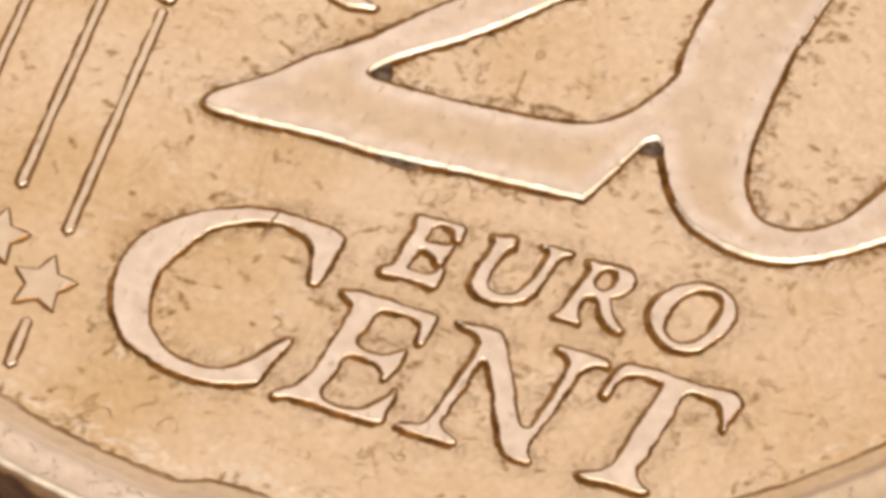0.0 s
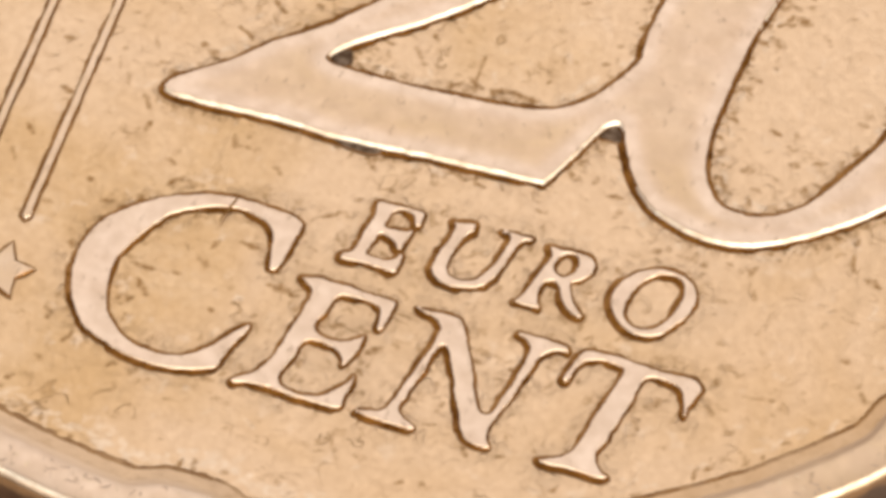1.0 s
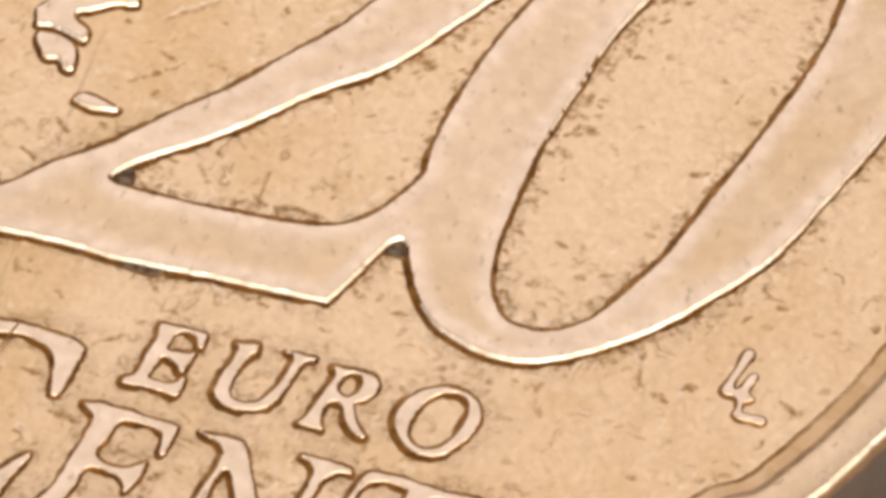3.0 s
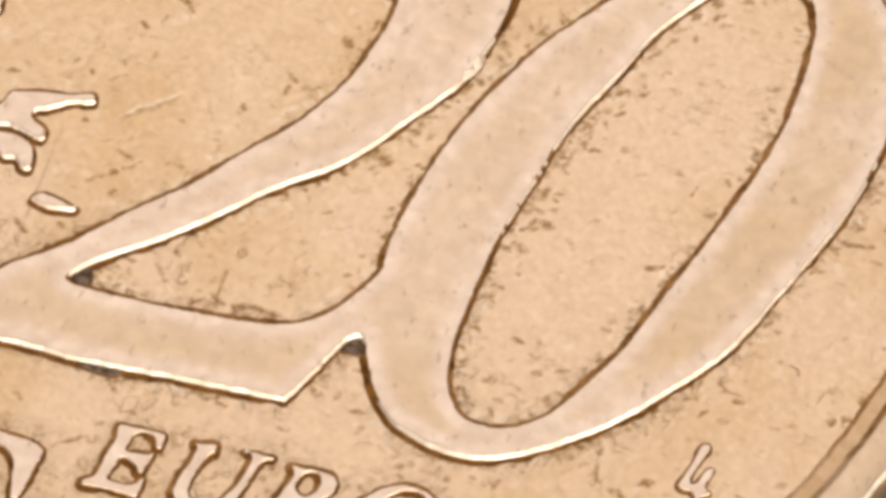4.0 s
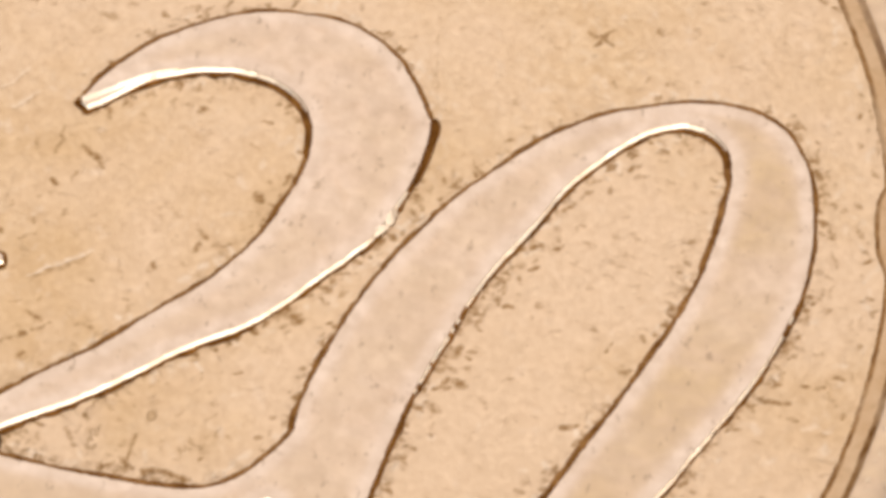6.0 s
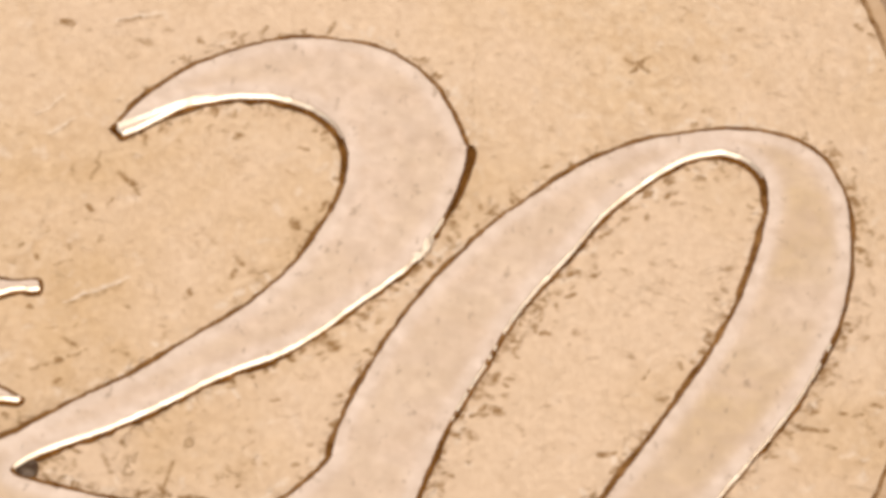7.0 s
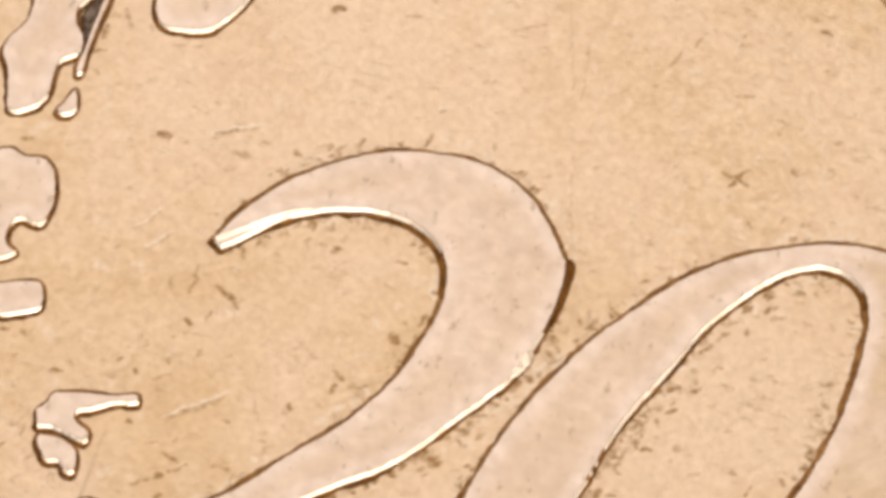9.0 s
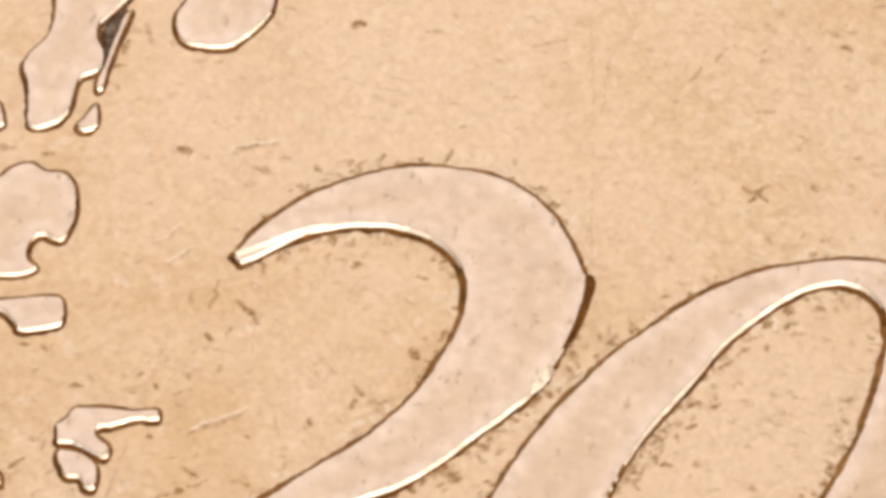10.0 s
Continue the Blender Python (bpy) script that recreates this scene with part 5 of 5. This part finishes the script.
    # silt in the narrow counters of the letters
    for cx, cy, wide, deep in SILT:
        gap = np.hypot(verts[:, 0] - cx, verts[:, 1] - cy) / wide
        for k in np.nonzero(gap < 1.6)[0]:
            x, y = verts[k, :2]
            patch = 1.0 + 0.5 * noise.noise(Vector((x * 5.0, y * 5.0, 2.0))) + 0.5 * noise.noise(Vector((x * 13.0, y * 13.0, 8.0)))
            soil[k] = min(1.0, soil[k] + deep * patch * math.exp(-gap[k] ** 2))
    ob = mesh_object("field", verts.tolist(), quads.tolist(), [FIELD], None, np.ones(len(quads), bool), coin, "", dict(enumerate(soil)))
    ob.data.attributes.new("mark", "FLOAT", "POINT").data.foreach_set("value", mark[inside].astype(np.float32))
    ob.data.attributes.new("rubbed", "FLOAT", "POINT").data.foreach_set("value", rubbed[inside].astype(np.float32))
    return ob


SILT = ((1.28, -5.80, 0.20, 0.8), (1.18, -6.31, 0.22, 0.9), (3.43, -5.86, 0.20, 1.0), (3.42, -6.40, 0.22, 0.7), (0.95, -8.00, 0.25, 0.8), (1.13, -7.45, 0.28, 0.6), (4.8, -7.6, 0.3, 0.45))
numeral_outline = chained([TWO_CROWN, TWO_BACK, TWO_UNDER, TWO_BAY, ZERO_WEST + ZERO_EAST[1:] + ZERO_FOOT[1:], TWO_TOE, TWO_SOLE, TWO_DIAGONAL[:-1] + TWO_THROAT[1:], [TWO_THROAT[-1], TWO_CROWN[0]]])
zero_eye = eased(spline(ZERO_EYE + ZERO_EYE[:1], False, 0.04))[:-1]
coin_body()
coin_field()
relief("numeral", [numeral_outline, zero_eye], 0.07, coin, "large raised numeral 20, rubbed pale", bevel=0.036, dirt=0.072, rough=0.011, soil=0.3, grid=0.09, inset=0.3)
TIP_NEAR = [(-0.67, 1.53), (-0.53, 1.64), (-0.35, 1.84), (-0.13, 2.08), (0.09, 2.26), (0.33, 2.39)]
TIP_FAR = [(-0.80, 1.65), (-0.59, 1.80), (-0.37, 1.98), (-0.15, 2.15), (0.08, 2.31), (0.32, 2.40)]


def tip_facet():
    """The slanting end of the two's hook, its glint put into a raised slope and pale colour."""
    n = len(TIP_NEAR)
    verts = [(x, y, FACE + 0.006) for x, y in TIP_NEAR] + [(x, y, FACE + 0.105) for x, y in TIP_FAR] + [(x, y + 0.03, FACE + 0.06) for x, y in TIP_FAR]
    faces = [(k, k + 1, n + k + 1, n + k) for k in range(n - 1)] + [(n + k, n + k + 1, 2 * n + k + 1, 2 * n + k) for k in range(n - 1)]
    return mesh_object("tip_facet", verts, faces, [FLANK], parent=coin, label="bright slanting end of the numeral's hook")


tip_facet()
for points, top in ((WEDGE_TIP, SOOT), (WEDGE_NOTCH, SOOT), (WEDGE_COAST, SOOT), (WEDGE_SOLE, SOOT), (WEDGE_BACK, GRIME)):
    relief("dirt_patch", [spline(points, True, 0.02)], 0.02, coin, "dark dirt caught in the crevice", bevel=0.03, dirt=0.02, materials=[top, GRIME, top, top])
for loops, label in (([BIG_C], "large raised capital C"), ([BIG_E], "raised capital E"), ([BIG_N], "raised capital N"), ([BIG_T], "raised capital T")):
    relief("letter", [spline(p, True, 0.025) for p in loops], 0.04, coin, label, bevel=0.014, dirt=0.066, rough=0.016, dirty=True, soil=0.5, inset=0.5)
for loops, inset, label in (([SMALL_E], 0.12, "small capital E"), ([SMALL_U], 0.5, "small capital U"), ([SMALL_R, SMALL_R_BOWL], 0.12, "small capital R"), ([SMALL_O, SMALL_O_EYE], 0.5, "small capital O")):
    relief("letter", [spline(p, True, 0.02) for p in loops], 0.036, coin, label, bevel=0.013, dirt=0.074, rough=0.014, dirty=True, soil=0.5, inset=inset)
relief("monogram", [spline(MONOGRAM, True, 0.02)], 0.04, coin, bevel=0.01, dirt=0.042, dirty=True, soil=0.6, inset=0.1, materials=[WORN, GRIME_AND_SHADE])
for points in (LAND_GREECE, LAND_SOUTH, LAND_CRETE, LAND_SWEDEN, LAND_GOTLAND, LAND_COAST, LAND_FINLAND, LAND_GERMANY, LAND_AUSTRIA, LAND_EDGE, ISLE_A, ISLE_B, ISLE_C):
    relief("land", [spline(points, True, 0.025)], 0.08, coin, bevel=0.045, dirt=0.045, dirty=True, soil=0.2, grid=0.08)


def bar(x0, y0, x1, y1, width):
    """The outline of a stripe with rounded ends."""
    a, b = np.array((x0, y0)), np.array((x1, y1))
    along = (b - a) / np.hypot(*(b - a))
    side = np.array((-along[1], along[0])) * width / 2
    n = max(2, int(np.hypot(*(b - a)) / 0.05))
    one = [a + side + (b - a) * k / n for k in range(n + 1)]
    two = [b - side - (b - a) * k / n for k in range(n + 1)]
    return np.array(one + [b + along * width * 0.4] + two + [a - along * width * 0.4])


for x, y0, y1 in ((-3.36, -3.60, -7.20), (-4.19, -2.2, -6.70), (-5.14, -2.2, -6.0)):
    relief("stripe", [bar(x, y0, x + 0.02, y1, 0.13)], 0.04, coin, bevel=0.016, dirt=0.048, rough=0.007, inset=0.3, materials=[HALF_WORN, GRIME_AND_SHADE])
relief("stripe", [bar(-3.36, -8.63, -3.335, -9.29, 0.14)], 0.03, coin, bevel=0.02, dirt=0.05, inset=0.3, materials=[HALF_WORN, GRIME_AND_SHADE])


def star(cx, cy, radius):
    pts = []
    for k in range(10):
        a, r = radians(90 + 36 * k), radius * (1.0 if k % 2 == 0 else 0.52)
        b, s = radians(90 + 36 * (k + 1)), radius * (0.52 if k % 2 == 0 else 1.0)
        for f in (0.0, 0.25, 0.5, 0.75):
            pts.append((cx + (1 - f) * r * math.cos(a) + f * s * math.cos(b), cy + (1 - f) * r * math.sin(a) + f * s * math.sin(b)))
    return np.array(pts)


for cx, cy in ((-3.36, -8.06), (-4.19, -7.55)):
    relief("star", [star(cx, cy, 0.44)], 0.03, coin, bevel=0.012, dirt=0.05, inset=0.15, materials=[HALF_WORN, GRIME_AND_SHADE, GRIME_AND_SHADE, GRIME_AND_SHADE])


# ---- scratches on the field ----
def scratches():
    """The nick across the large C, and burrs on the numeral's edge."""
    rng = random.Random(11)
    for x0, y0, x1, y1, width, tone in MARKS:
        if over_letter(x0, y0, tone):
            verts, faces = stroke(x0, y0, x1, y1, 0.85 * width, FACE + 0.045, 0.02, rng, 7)
            mesh_object("scratch", verts, [f[::-1] for f in faces], [DARK_MARK], parent=coin, label="dark nick across the letter")
    for x0, y0, x1, y1, width in NICKS:
        # a chipped burr: a short slanting facet with a ragged edge
        verts, faces = [], []
        for k in range(6):
            f = k / 5
            x, y = x0 + (x1 - x0) * f, y0 + (y1 - y0) * f
            half = width * (0.35 + 0.9 * math.sin(math.pi * f)) * rng.uniform(0.7, 1.2)
            verts += [(x + 0.5 * half, y - 0.85 * half, FACE + 0.03), (x - 0.5 * half, y + 0.85 * half, FACE + 0.03 + 1.1 * half), (x - 0.6 * half, y + half, FACE + 0.06)]
            if k:
                v = 3 * k
                faces += [(v - 3, v, v + 1, v - 2), (v - 2, v + 1, v + 2, v - 1)]
        mesh_object("nick", verts, faces, [FLANK], parent=coin)


scratches()


def rim_scuffs():
    """Small scuffs on the top of the rim."""
    rng = random.Random(31)
    for name, material, count in (("dull_scuff", SCUFF_MARK, 150), ("bright_scuff", FRESH_MARK, 110)):
        verts, faces = [], []
        for k in range(count):
            a = radians(rng.uniform(-135, 75))
            r, way = rng.uniform(10.63, 10.95) - 0.22 * dent(a), a + rng.uniform(-1.6, 1.6)
            length, width = rng.uniform(0.04, 0.16), rng.uniform(0.015, 0.04)
            x, y = r * math.cos(a), r * math.sin(a)
            v, f = stroke(x, y, x + length * math.cos(way), y + length * math.sin(way), width, FACE + 0.0785, 0.1, rng, 3)
            faces.extend(tuple(len(verts) + k for k in face[::-1]) for face in f)
            verts.extend(v)
        tagged(mesh_object(name, verts, faces, [material], parent=coin), kind="stuff")


rim_scuffs()
